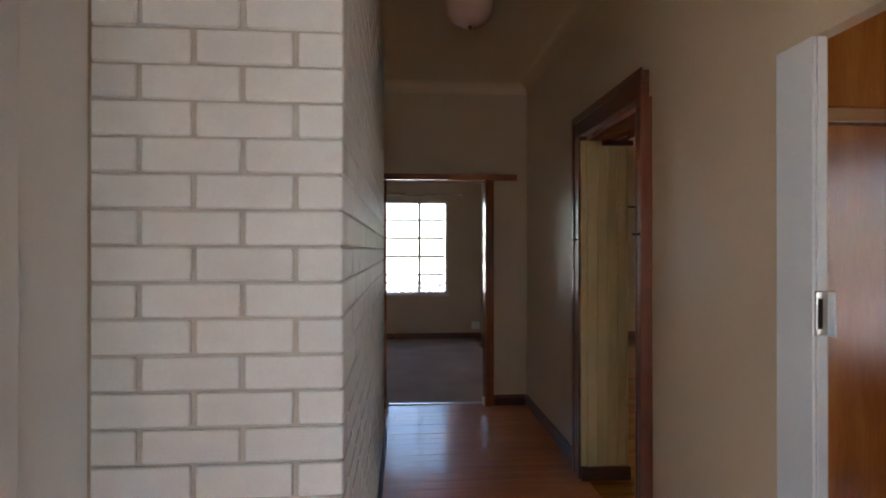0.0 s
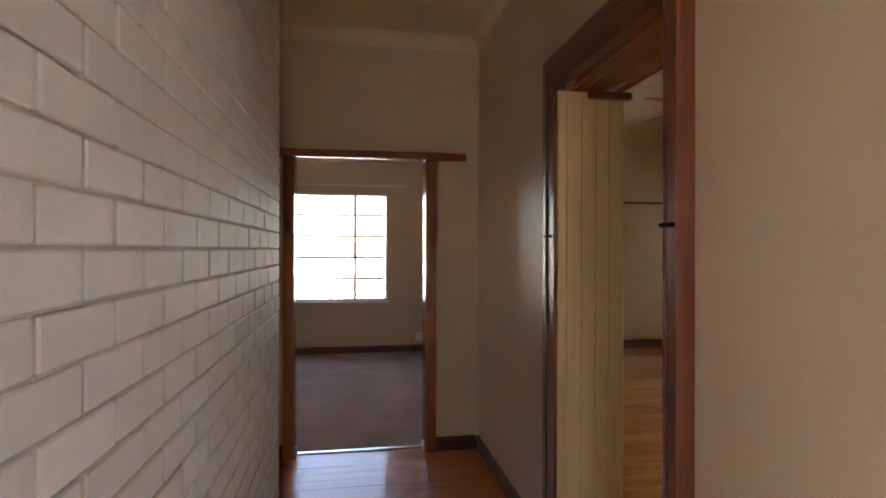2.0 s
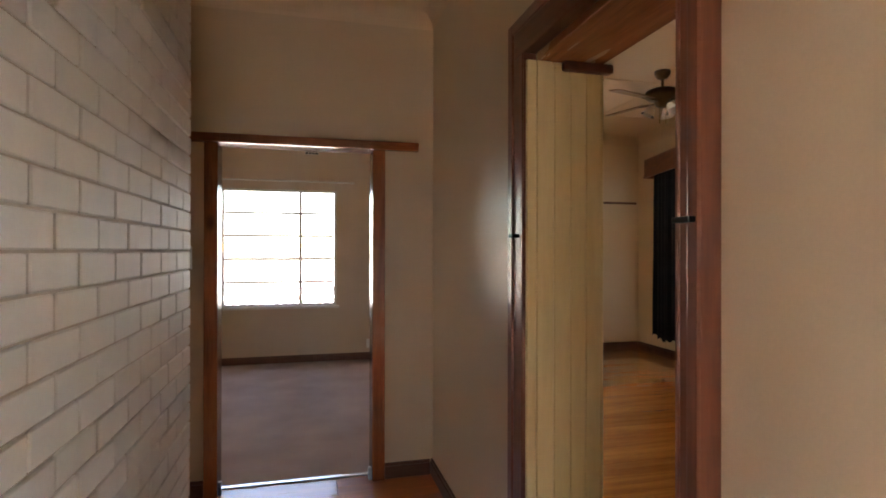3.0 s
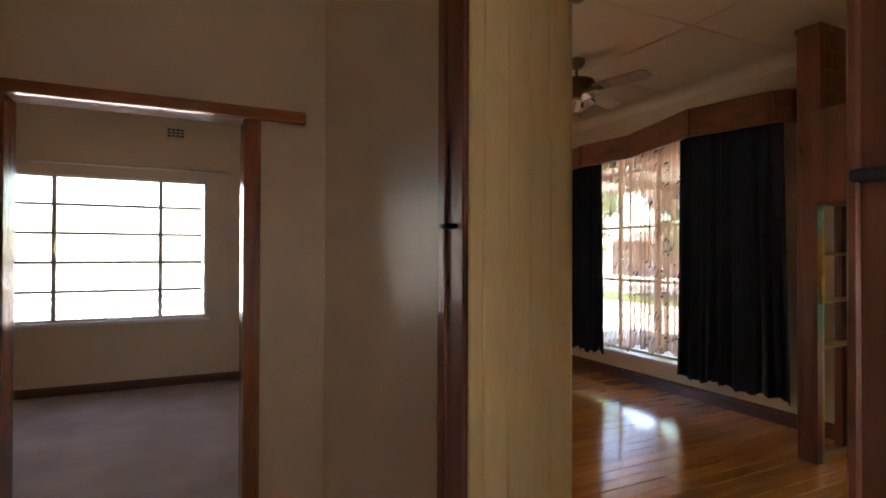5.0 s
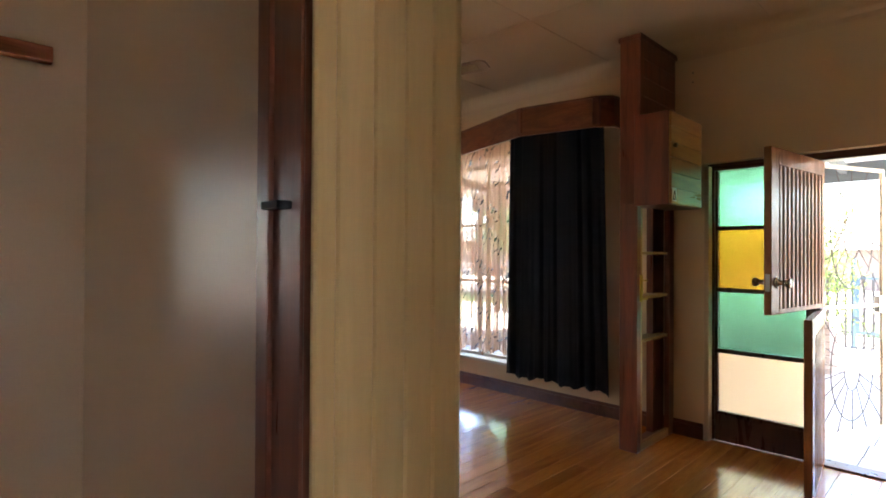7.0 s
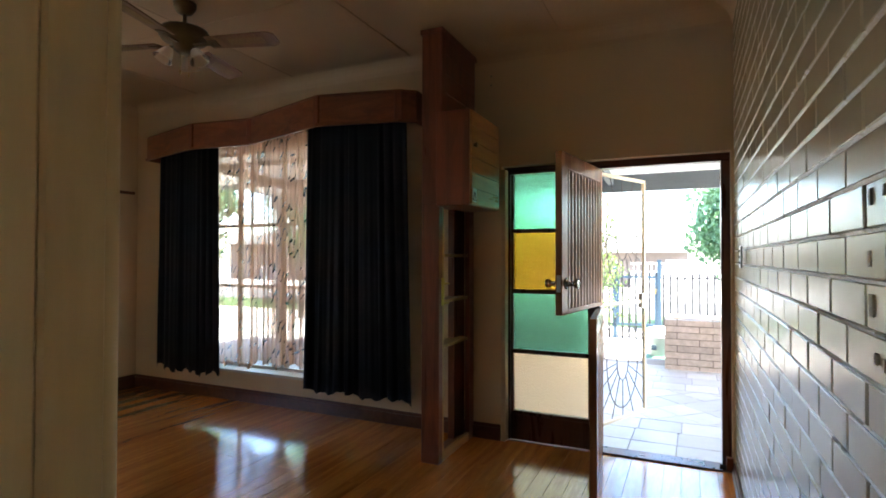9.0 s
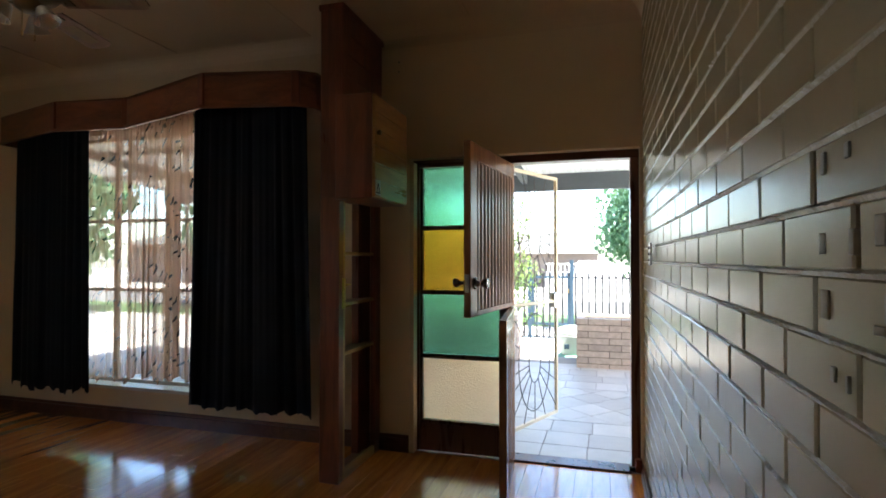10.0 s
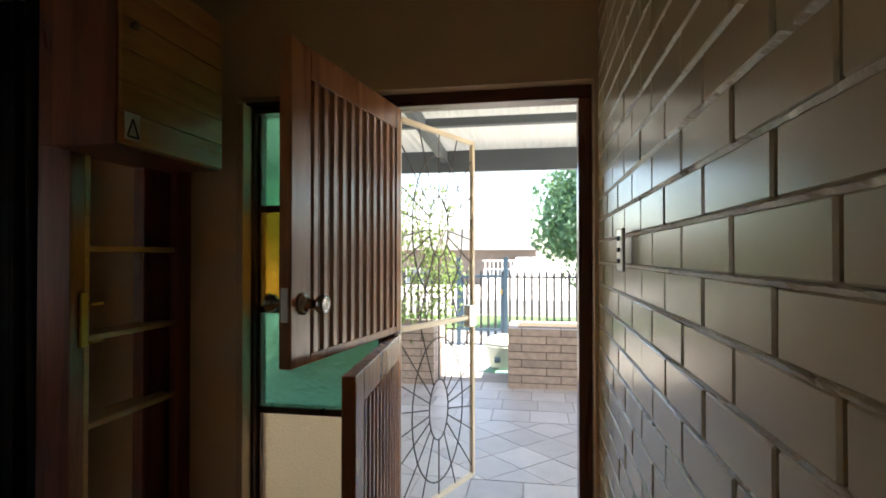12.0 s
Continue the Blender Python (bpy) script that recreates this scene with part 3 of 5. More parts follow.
solid("threshold", [(0.250, 5.06, -0.002, 1.129, 5.095, 0.008)], STEEL, door1, "dull metal carpet strip")


# ---- passage: side room doorway with painted steel frame ----
door2 = thing("door_frame_side", (1.52, 1.17, 0), "pale painted steel frame of the side room door", "door frame", kind="structure")
for d, e in ((1, 1.627), (-1, 0.717)):
    bm = bmesh.new()
    box(bm, 1.503, min(e - d * 0.022, e + d * 0.123), 0, 1.5155, max(e - d * 0.022, e + d * 0.123), 1.984, 0.003)
    box(bm, 1.5155, min(e - d * 0.022, e), 0, 1.545, max(e - d * 0.022, e), 1.983, 0.002)
    part("jamb", bm, GREYPAINT, door2)
sp = solid("strike_plate", [(1.506, 1.597, 1.165, 1.541, 1.605, 1.287)], STEEL, door2, "steel strike plate", 0.002)
solid("slot", [(1.511, 1.5955, 1.185, 1.523, 1.598, 1.267)], BLACK, sp, bevel=0)
solid("lip", [(1.539, 1.575, 1.165, 1.547, 1.605, 1.287)], GREYPAINT, sp, bevel=0.002)

# built-in wardrobe of the side room
ward = thing("built_in_wardrobe", (2.6, 2.35, 0), "orange varnished plywood built-in wardrobe with top cupboards", "wardrobe")
solid("carcass", [(1.57, 2.10, 0, 3.9, 2.39, HP - 0.01)], WARDROBE, ward, bevel=0)
for x in (1.575, 2.36, 3.145):
    d = solid("door", [(x, 2.08, 0.08, x + 0.75, 2.10, 1.86)], WARDROBE, ward, bevel=0.003)
    solid("handle", [(x + 0.72, 2.06, 1.0, x + 0.74, 2.08, 1.1)], BRASS, d, bevel=0.004)
    solid("top_door", [(x, 2.08, 1.93, x + 0.75, 2.10, 2.86)], WARDROBE, ward, bevel=0.003)
solid("ledge", [(1.57, 2.055, 1.865, 3.9, 2.10, 1.915)], CABINET_X, ward, "lighter ledge strip", 0.004)

# white frame beside the start
door3 = thing("door_frame_start", (-0.308, 0.66, 0), "white painted frame of the adjoining doorway", "door frame", kind="structure")
solid("jamb", [(-0.44, 1.12, 0, -0.291, 1.238, 2.03)], GREYPAINT, door3, bevel=0.005)
solid("jamb", [(-0.44, 0.09, 0, -0.291, 0.21, 2.03)], GREYPAINT, door3, bevel=0.005)
solid("head", [(-0.44, 0.09, 2.03, -0.291, 1.238, 2.13)], GREYPAINT, door3, bevel=0.005)


# ---- windows ----
def steel_window(name, axis, at, a0, a1, z0, z1, bars, rails, label, glassmat=CLEAR, handles=()):
    """A steel casement in an opening; axis is the direction along the wall."""
    def bx(u0, d0, w0, u1, d1, w1):
        return (u0, at + d0, w0, u1, at + d1, w1) if axis == "x" else (at + d0, u0, w0, at + d1, u1, w1)
    mid = ((a0 + a1) / 2, at, z0) if axis == "x" else (at, (a0 + a1) / 2, z0)
    ob = thing(name, mid, label, "window", kind="structure")
    f = 0.03
    solid("window_frame", [bx(a0, -0.02, z0, a0 + f, 0.02, z1), bx(a1 - f, -0.02, z0, a1, 0.02, z1), bx(a0 + f, -0.02, z0, a1 - f, 0.02, z0 + f), bx(a0 + f, -0.02, z1 - f, a1 - f, 0.02, z1)], WINPAINT, ob)
    for b in bars:
        solid("mullion", [bx(b - 0.02, -0.022, z0 + f, b + 0.02, 0.022, z1 - f)], WINPAINT, ob)
    edges = [a0 + f] + list(bars) + [a1 - f]
    for u0, u1 in zip(edges, edges[1:]):
        for r in rails:
            solid("glazing_bar", [bx(u0 + 0.018, -0.012, r - 0.015, u1 - 0.018, 0.012, r + 0.015)], WINPAINT, ob, bevel=0.002)
    lv = [z0 + f] + list(rails) + [z1 - f]
    for u0, u1 in zip(edges, edges[1:]):
        for w0, w1 in zip(lv, lv[1:]):
            g = solid("pane", [bx(u0, -0.002, w0, u1, 0.002, w1)], glassmat, ob, bevel=0)
            g.visible_shadow = False
    for h in handles:
        u, w = h
        solid("handle", [bx(u - 0.012, -0.06, w - 0.05, u + 0.012, -0.022, w + 0.05)], BRASS, ob, bevel=0.004)
    return ob


win1 = steel_window("window_bedroom", "x", 8.69, -0.708, 1.106, 0.705, 2.165, [-0.262, 0.660], [1.007, 1.297, 1.586, 1.871], "white steel bedroom window with horizontal panes", handles=[(-0.262, 1.44), (0.660, 1.44)])
solid("window_sill", [(-0.74, 8.605, 0.676, 1.136, 8.668, 0.708)], WINPAINT, win1, "white painted sill", 0.006)
win2 = steel_window("window_living", "y", 5.46, 5.08, 7.80, 0.30, 2.44, [5.90, 6.455, 7.01], [1.10, 1.703], "cream steel living room window behind curtains")
solid("window_sill", [(5.27, 5.06, 0.28, 5.42, 7.82, 0.308)], WINPAINT, win2, "white sill in full daylight", 0.006)
# Made-up opening: lets daylight onto the passage's east wall and floor.
steel_window("added_window_recess", "y", -1.84, 4.40, 4.85, 0.6, 1.2, [4.625], [0.9], "small steel window, unseen, added to light the side passage")
# No window is known here; this one is added to brighten the living room.
steel_window("added_window_living_north", "x", 8.44, 1.95, 3.3, 0.6, 2.2, [2.62], [1.1, 1.65], "steel window, unseen, added to light the living room")

steel_window("window_adjoining", "y", -1.84, -1.5, 0.9, 0.25, 2.1, [-0.7, 0.1], [0.9, 1.5], "unseen steel window lighting the pier from the adjoining room")
# Invented window at the hall's unseen end, sized to light the brick pier.
steel_window("added_window_hall", "x", -1.96, -0.1, 1.1, 0.5, 1.6, [0.5], [1.05], "steel window behind the start, unseen, added to light the hall")
# Extra opening, added so more light comes through the doorway onto the pier.
steel_window("added_window_adjoining", "x", -1.96, -1.4, -0.6, 0.3, 1.9, [-1.0], [0.85, 1.4], "unseen steel window lighting the pier from the adjoining room")
steel_window("window_side", "y", 4.06, -1.5, 0.4, 0.6, 2.1, [-0.5], [1.3], "white steel window of the side room")

# burglar bars outside the bedroom window's casement
bars = thing("burglar_bars", (0.86, 8.78, 0.70), "thin wrought steel burglar bars behind the casement", "burglar bars")
bm = bmesh.new()
for i in range(5):
    x = 0.742 + i * 0.085
    tube(bm, [(x, 8.78, 0.71), (x, 8.78, 1.49)], 0.004)
for z in (0.83, 0.97, 1.25):
    tube(bm, [(0.69, 8.78, z), (1.10, 8.78, z)], 0.004)
part("bar_grid", bm, GATEROD, bars)
for i in range(4):
    bm = bmesh.new()
    x = 0.785 + i * 0.085
    tube(bm, [(x + 0.034 * math.cos(a), 8.78, 1.11 + 0.1 * math.sin(a)) for a in [k * math.pi / 8 for k in range(16)]], 0.004, closed=True)
    part("scroll", bm, GATEROD, bars)

rod = thing("curtain_rail", (0.2, 8.5800, 2.266), "thin white curtain rail over the bedroom window", "curtain rail")
bm = bmesh.new()
cyl(bm, (-0.95, 8.5800, 2.266), (1.325, 8.5800, 2.266), 0.012)
part("rod", bm, WINPAINT, rod, smooth=True)
for x in (-0.9, 1.305):
    solid("bracket", [(x - 0.012, 8.5700, 2.251, x + 0.012, 8.6400, 2.281)], WINPAINT, rod)

air = thing("air_vent", (0.775, 8.6400, 2.63), "cream clay air brick with square holes", "air vent")
bm = bmesh.new()
for i in range(5):
    box(bm, 0.709 + i * 0.0405, 8.6300, 2.61, 0.709 + i * 0.0405 + 0.009, 8.6390, 2.716, 0.001)
for j in range(4):
    box(bm, 0.709, 8.6280, 2.61 + j * 0.0323, 0.884, 8.6380, 2.61 + j * 0.0323 + 0.009, 0.001)
part("grille", bm, HOUSEWALL, air)
solid("backing", [(0.711, 8.6355, 2.612, 0.882, 8.6395, 2.714)], BLACK, air, bevel=0)

sock = thing("wall_socket", (1.52, 8.6400, 0.2), "white plastic double wall socket", "socket")
solid("plate", [(1.487, 8.6280, 0.146, 1.612, 8.6395, 0.262)], PLASTIC, sock, bevel=0.004)
solid("rocker", [(1.522, 8.6220, 0.19, 1.547, 8.6290, 0.22)], PLASTIC, sock, bevel=0.002)
solid("rocker", [(1.56, 8.6220, 0.19, 1.585, 8.6290, 0.22)], PLASTIC, sock, bevel=0.002)
sw2 = thing("light_switch", (0.08, 4.99, 1.35), "white plastic light switch plate by the bedroom doorway", "switch")
solid("plate", [(0.03, 4.98, 1.30, 0.11, 4.9895, 1.43)], PLASTIC, sw2, bevel=0.004)
solid("rocker", [(0.057, 4.974, 1.35, 0.08, 4.981, 1.38)], PLASTIC, sw2, bevel=0.002)

# ceiling lamp of the passage
lamp = thing("ceiling_lamp", (0.745, 3.04, HP), "unlit round ceiling lamp with ribbed pinkish glass", "ceiling lamp")
bm = bmesh.new()
lathe(bm, [(0.0, 0.0), (0.09, 0.0), (0.09, -0.03), (0.07, -0.045), (0.07, -0.05)], (0.745, 3.04, HP - 0.002))
part("base", bm, BRASS, lamp, "brass ceiling base", True)
bm = bmesh.new()
rows = lathe(bm, [(0.07, -0.05), (0.105, -0.09), (0.125, -0.15), (0.128, -0.20), (0.115, -0.25), (0.08, -0.285), (0.04, -0.30), (0.0005, -0.303)], (0.745, 3.04, HP - 0.002), 48)
for row in rows[1:-2]:
    for i, v in enumerate(row):
        if i % 2:
            v.co.x = 0.745 + (v.co.x - 0.745) * 0.965
            v.co.y = 3.04 + (v.co.y - 3.04) * 0.965
part("shade", bm, mat("pink milk glass", (0.5, 0.33, 0.27), 0.2, var=0.06), lamp, "ribbed pinkish glass bowl", True)
bm = bmesh.new()
lathe(bm, [(0.0, -0.30), (0.012, -0.303), (0.009, -0.318), (0.0005, -0.325)], (0.745, 3.04, HP - 0.002), 12)
part("finial", bm, BRASS, lamp, "", True)


# ---- living room: cabinet and shelf divider beside the entrance ----
div = thing("shelf_divider", (4.97, 4.5, 0), "red mahogany divider with an open shelf bay under a boxed top", "shelf unit")
solid("front_post", [(4.68, 4.44, 0, 4.74, 4.572, 1.752)], CABINET, div)
solid("front_edge", [(4.74, 4.442, 0.06, 4.765, 4.468, 1.752)], SHELF, div, "light pine edge strip")
solid("rear_post", [(5.225, 4.44, 0, 5.318, 4.478, 1.752), (5.12, 4.52, 0, 5.318, 4.572, 1.752)], CABINET, div)
solid("top_box", [(4.68, 4.43, 1.752, 5.315, 4.572, 2.94)], CABINET, div)
for i in range(4):
    solid("face_board", [(4.74, 4.421, 2.385 + i * 0.133, 5.285, 4.43, 2.385 + i * 0.133 + 0.129)], CABINET, div, bevel=0.004)
solid("face_stile", [(4.68, 4.42, 1.752, 4.74, 4.43, 2.94)], CABINET, div)
solid("cap", [(4.67, 4.412, 2.912, 5.317, 4.581, 2.948)], CABINET, div, bevel=0.006)
for z in (1.393, 1.075, 0.763):
    solid("shelf", [(4.74, 4.452, z, 5.225, 4.567, z + 0.022)], SHELF, div, "light pine shelf", 0.003)
solid("bottom_rail", [(4.74, 4.442, 0.0, 5.225, 4.468, 0.06)], SHELF, div, "light pine bottom rail")
solid("base", [(4.74, 4.468, 0.0, 5.225, 4.567, 0.03)], CABINET, div)
br = solid("hinge_bracket", [(4.715, 4.428, 1.062, 4.745, 4.44, 1.25)], YELLOWTAPE, div, "yellowed metal latch bracket")
solid("latch_arm", [(4.745, 4.415, 1.205, 4.80, 4.44, 1.215)], YELLOWTAPE, br)
solid("latch_arm", [(4.745, 4.415, 1.072, 4.80, 4.44, 1.082)], YELLOWTAPE, br)

cup = thing("wall_cupboard", (4.87, 4.3, 1.727), "mahogany wall cupboard with honey pine plank door", "cupboard")
solid("body", [(4.585, 4.185, 1.727, 5.135, 4.419, 2.345)], CABINET, cup)
dr = solid("door", [(4.59, 4.179, 1.733, 5.13, 4.185, 2.339)], CABINET_X, cup, "honey pine plank door")
for i in range(6):
    z = 1.733 + i * 0.101
    solid("plank", [(4.59, 4.168, z + 0.001, 5.13, 4.179, z + 0.0985)], CABINET_X, dr, bevel=0.004)
bm = bmesh.new()
cyl(bm, (4.63, 4.168, 2.115), (4.63, 4.148, 2.115), 0.012, 0.016)
part("knob", bm, FANBODY, dr, "", True)
st = thing("warning_sticker", (4.64, 4.167, 1.79), "small white sticker with a dark warning triangle", "sticker")
solid("paper", [(4.602, 4.1655, 1.747, 4.668, 4.1675, 1.835)], PAPER, st, bevel=0)
bm = bmesh.new()
for a, b in (((4.611, 1.759), (4.659, 1.759)), ((4.659, 1.759), (4.635, 1.816)), ((4.635, 1.816), (4.611, 1.759))):
    cyl(bm, (a[0], 4.165, a[1]), (b[0], 4.165, b[1]), 0.003, n=6)
part("triangle", bm, BLACK, st)


# ---- living room: pelmet and curtains ----
PLAN = [(5.318, 4.74), (4.93, 4.745), (4.845, 4.85), (4.71, 5.49), (5.01, 6.46), (4.93, 7.10), (5.16, 8.02), (5.318, 8.03)]
pel = thing("curtain_pelmet", (5.1, 6.4, 2.37), "copper-brown timber pelmet bent in shallow bays", "pelmet")
for (xa, ya), (xb, yb) in zip(PLAN, PLAN[1:]):
    d = Vector((xb - xa, yb - ya, 0))
    L = d.length
    m = Matrix.Translation((xa, ya, 0)) @ Matrix.Rotation(math.atan2(d.y, d.x), 4, "Z")
    solid("panel", [(0, -0.018, 2.405, L, 0, 2.615)], PELMET, pel, bevel=0.003, m=m)
    solid("lower_lip", [(-0.004, -0.012, 2.385, L + 0.004, 0.012, 2.408)], PELMET, pel, bevel=0.004, m=m)
    if L > 0.5:
        solid("cover_strip", [(-0.03, -0.006, 2.407, 0.03, 0.009, 2.617)], CABINET, pel, bevel=0.003, m=m)
bm = bmesh.new()
vs = [bm.verts.new((x, y, 2.617)) for x, y in PLAN]
f = bm.faces.new(vs)
ex = bmesh.ops.extrude_face_region(bm, geom=[f])["geom"]
for v in ex:
    if isinstance(v, bmesh.types.BMVert):
        v.co.z += 0.012
part("top_board", bm, PELMET, pel)

track = thing("curtain_track", (5.17, 6.4, 2.37), "white metal curtain track under the pelmet", "curtain rail")
bm = bmesh.new()
box(bm, 5.16, 4.9, 2.53, 5.185, 8.0, 2.555, 0.003)
part("rail", bm, WINPAINT, track)


def curtain(name, y0, y1, x, z0, z1, folds, depth, material, label, flare=0.0, ragged=0.02, seed=1, nz=26, bow=0.0, solid_cloth=True):
    """A hanging cloth with folds that loosen towards its hem."""
    rng = random.Random(seed)
    ph = [rng.uniform(0, 6.28) for _ in range(6)]
    ny = folds * 10
    bm = bmesh.new()
    grid = []
    for j in range(nz + 1):
        t = j / nz
        row = []
        for i in range(ny + 1):
            s = i / ny
            a = depth * (0.35 + 0.65 * min(1, t * 1.6)) * (0.7 + 0.5 * math.sin(2.7 * 6.28 * s + ph[4]))
            w = math.sin(2 * math.pi * folds * s + ph[0] + 2.1 * math.sin(1.7 * s * 6.28 + ph[1]) + 0.7 * math.sin(4.3 * s * 6.28 + ph[3]) + 0.5 * math.sin(2.5 * t + 3 * s + ph[2]))
            w2 = 0.4 * math.sin(2 * math.pi * folds * 2.3 * s + ph[3] + t * 1.3)
            hem = ragged * (math.sin(7 * s * 6.28 + ph[4]) * 0.4 + math.sin(2.3 * s * 6.28 + ph[5]) * 0.4 + 0.15 * math.sin(19 * s * 6.28 + ph[2]))
            y = y0 + (y1 - y0) * s + flare * t * (0.5 - s) * 2 * (-1) + bow * math.sin(math.pi * t) * (s - 0.5)
            row.append(bm.verts.new((x - a * (w + w2), y, z1 + (z0 + hem - z1) * t)))
        grid.append(row)
    for a, b in zip(grid, grid[1:]):
        for i in range(ny):
            bm.faces.new((a[i], a[i + 1], b[i + 1], b[i]))
    ob = tagged(new(name, mesh(name, bm, material, True)), label, "curtain")
    if solid_cloth:
        mod = ob.modifiers.new("cloth", "SOLIDIFY")
        mod.thickness = 0.0015
    return ob


curtain("curtain", 6.99, 7.79, 5.15, 0.275, 2.53, 8, 0.024, CURTAIN, "navy black full-length curtain drawn to the window's far side", 0.03, 0.05, 3)
curtain("curtain", 4.95, 5.93, 5.15, 0.24, 2.53, 9, 0.024, CURTAIN, "navy black full-length curtain drawn beside the shelf divider", 0.055, 0.03, 5)
curtain("sheer_curtain", 5.7, 6.66, 5.23, 0.40, 2.53, 17, 0.02, SHEER, "beige gathered voile curtain with dark printed scribbles", 0.0, 0.05, 8, solid_cloth=False)

curtain("sheer_curtain", 6.64, 7.30, 5.25, 0.36, 2.53, 5, 0.016, SHEERTHIN, "thin beige voile curtain with dark printed scribbles, hanging nearly flat", 0.0, 0.04, 9, solid_cloth=False)

rail = thing("picture_rail", (3.5, 8.38, 2.06), "dark brown picture rail on the end wall", "picture rail", kind="structure")
solid("rail", [(1.76, 8.352, 2.062, 5.27, 8.3795, 2.092)], SKIRT, rail, bevel=0.005)


# ---- living room: ceiling fan ----
FX, FY = 3.83, 5.85
fan = thing("ceiling_fan", (FX, FY, H), "antique bronze ceiling fan with four cane-inset blades and lamps", "ceiling fan")
bm = bmesh.new()
lathe(bm, [(0.0005, 0), (0.07, 0), (0.068, -0.03), (0.045, -0.065), (0.02, -0.075), (0.0005, -0.075)], (FX, FY, H))
part("canopy", bm, FANBODY, fan, "", True)
bm = bmesh.new()
cyl(bm, (FX, FY, H - 0.07), (FX, FY, 2.86), 0.012)
part("down_rod", bm, FANBODY, fan, "", True)
bm = bmesh.new()
lathe(bm, [(0.0005, 0.0), (0.03, 0.0), (0.09, -0.012), (0.14, -0.03), (0.15, -0.05), (0.15, -0.075), (0.13, -0.1), (0.075, -0.115), (0.06, -0.16), (0.04, -0.175), (0.0005, -0.175)], (FX, FY, 2.872), 32)
part("motor", bm, FANBODY, fan, "", True)
for k in range(4):
    ang = radians(-74 + 90 * k)
    m = Matrix.Translation((FX, FY, 2.752)) @ Matrix.Rotation(ang, 4, "Z") @ Matrix.Rotation(radians(-11), 4, "X")
    bm = bmesh.new()
    n = 20
    outline = []
    for i in range(n + 1):
        t = i / n
        x = 0.17 + 0.46 * t
        w = 0.06 + 0.016 * t - 0.03 * max(0, (t - 0.88) / 0.12) ** 2
        outline.append((x, w))
    top = [bm.verts.new((x, w, 0)) for x, w in outline] + [bm.verts.new((x, -w, 0)) for x, w in reversed(outline)]
    fc = bm.faces.new(top)
    ext = bmesh.ops.extrude_face_region(bm, geom=[fc])["geom"]
    for v in ext:
        if isinstance(v, bmesh.types.BMVert):
            v.co.z += 0.007
    bmesh.ops.transform(bm, matrix=m, verts=bm.verts)
    bl = part("blade", bm, FANWOOD, fan)
    solid("cane_inset", [(0.31, -0.034, -0.0025, 0.55, 0.034, 0.0)], CANE, bl, "woven cane inset", 0.001, m)
    bm = bmesh.new()
    box(bm, 0.06, -0.014, -0.012, 0.2, 0.014, -0.002, 0.003)
    box(bm, 0.17, -0.035, -0.009, 0.235, 0.035, -0.001, 0.003)
    bmesh.ops.transform(bm, matrix=m, verts=bm.verts)
    part("blade_arm", bm, FANBODY, fan)
for k in range(3):
    ang = radians(35 + 120 * k)
    cx, cy = FX + 0.085 * math.cos(ang), FY + 0.085 * math.sin(ang)
    bm = bmesh.new()
    lathe(bm, [(0.018, 0.0), (0.03, -0.012), (0.042, -0.045), (0.052, -0.075), (0.062, -0.09)], (0, 0, 0), 20)
    bmesh.ops.transform(bm, matrix=Matrix.Translation((cx, cy, 2.71)) @ Matrix.Rotation(ang, 4, "Z") @ Matrix.Rotation(radians(-28), 4, "Y"), verts=bm.verts)
    part("lamp_shade", bm, SHADEGLASS, fan, "frosted tulip glass shade", True)
for dx in (-0.03, 0.035):
    bm = bmesh.new()
    cyl(bm, (FX + dx, FY, 2.70), (FX + dx, FY, 2.58), 0.002, n=6)
    cyl(bm, (FX + dx, FY, 2.58), (FX + dx, FY, 2.55), 0.006, n=8)
    part("pull_chain", bm, BRASS, fan)

swl = thing("light_switch", (4.61, 2.65, 1.4), "steel light switch plate on the painted brick wall", "switch")
solid("plate", [(4.578, 2.664, 1.338, 4.662, 2.674, 1.452)], STEEL, swl, bevel=0.003)
for z in (1.365, 1.395, 1.425):
    solid("rocker", [(4.605, 2.673, z - 0.006, 4.635, 2.679, z + 0.006)], BLACK, swl, bevel=0.001)


stop = thing("door_stop", (5.29, 2.69, 0.0), "brown wooden door stop block on the skirting", "door stop")
solid("block", [(5.262, 2.666, 0.045, 5.305, 2.705, 0.125)], DARKWOOD, stop, bevel=0.006)
bm = bmesh.new()
cyl(bm, (5.282, 2.704, 0.06), (5.282, 2.742, 0.06), 0.013, 0.017, 12)
part("rubber_buffer", bm, RUBBER, stop, "", True)
for z in (2.791, 2.721):
    hole = thing("screw_plug", (5.318, 4.298, z), "small dark wall plug remaining in the paint", "wall plug", "plugs over the cupboard")
    bm = bmesh.new()
    cyl(bm, (5.3195, 4.298, z), (5.314, 4.298, z), 0.008, 0.007, 10)
    part("plug", bm, CHIP, hole)


# ---- front door, sidelight and security gate ----
ff = thing("door_frame_front", (5.42, 3.45, 0), "dark meranti frame of front door and sidelight", "door frame", kind="structure")
solid("jamb", [(5.385, 2.668, 0, 5.485, 2.722, 2.03)], FRONTFRAME, ff, bevel=0.004)
solid("jamb", [(5.385, 4.165, 0, 5.485, 4.212, 2.03)], FRONTFRAME, ff, bevel=0.004)
solid("mullion", [(5.39, 3.50, 0, 5.484, 3.56, 2.03)], FRONTFRAME, ff, bevel=0.004)
solid("head", [(5.384, 2.668, 2.03, 5.486, 4.212, 2.083)], wood("dark meranti head", (0.13, 0.045, 0.025), (0.06, 0.02, 0.012), 0.28, "y", 13), ff, bevel=0.004)
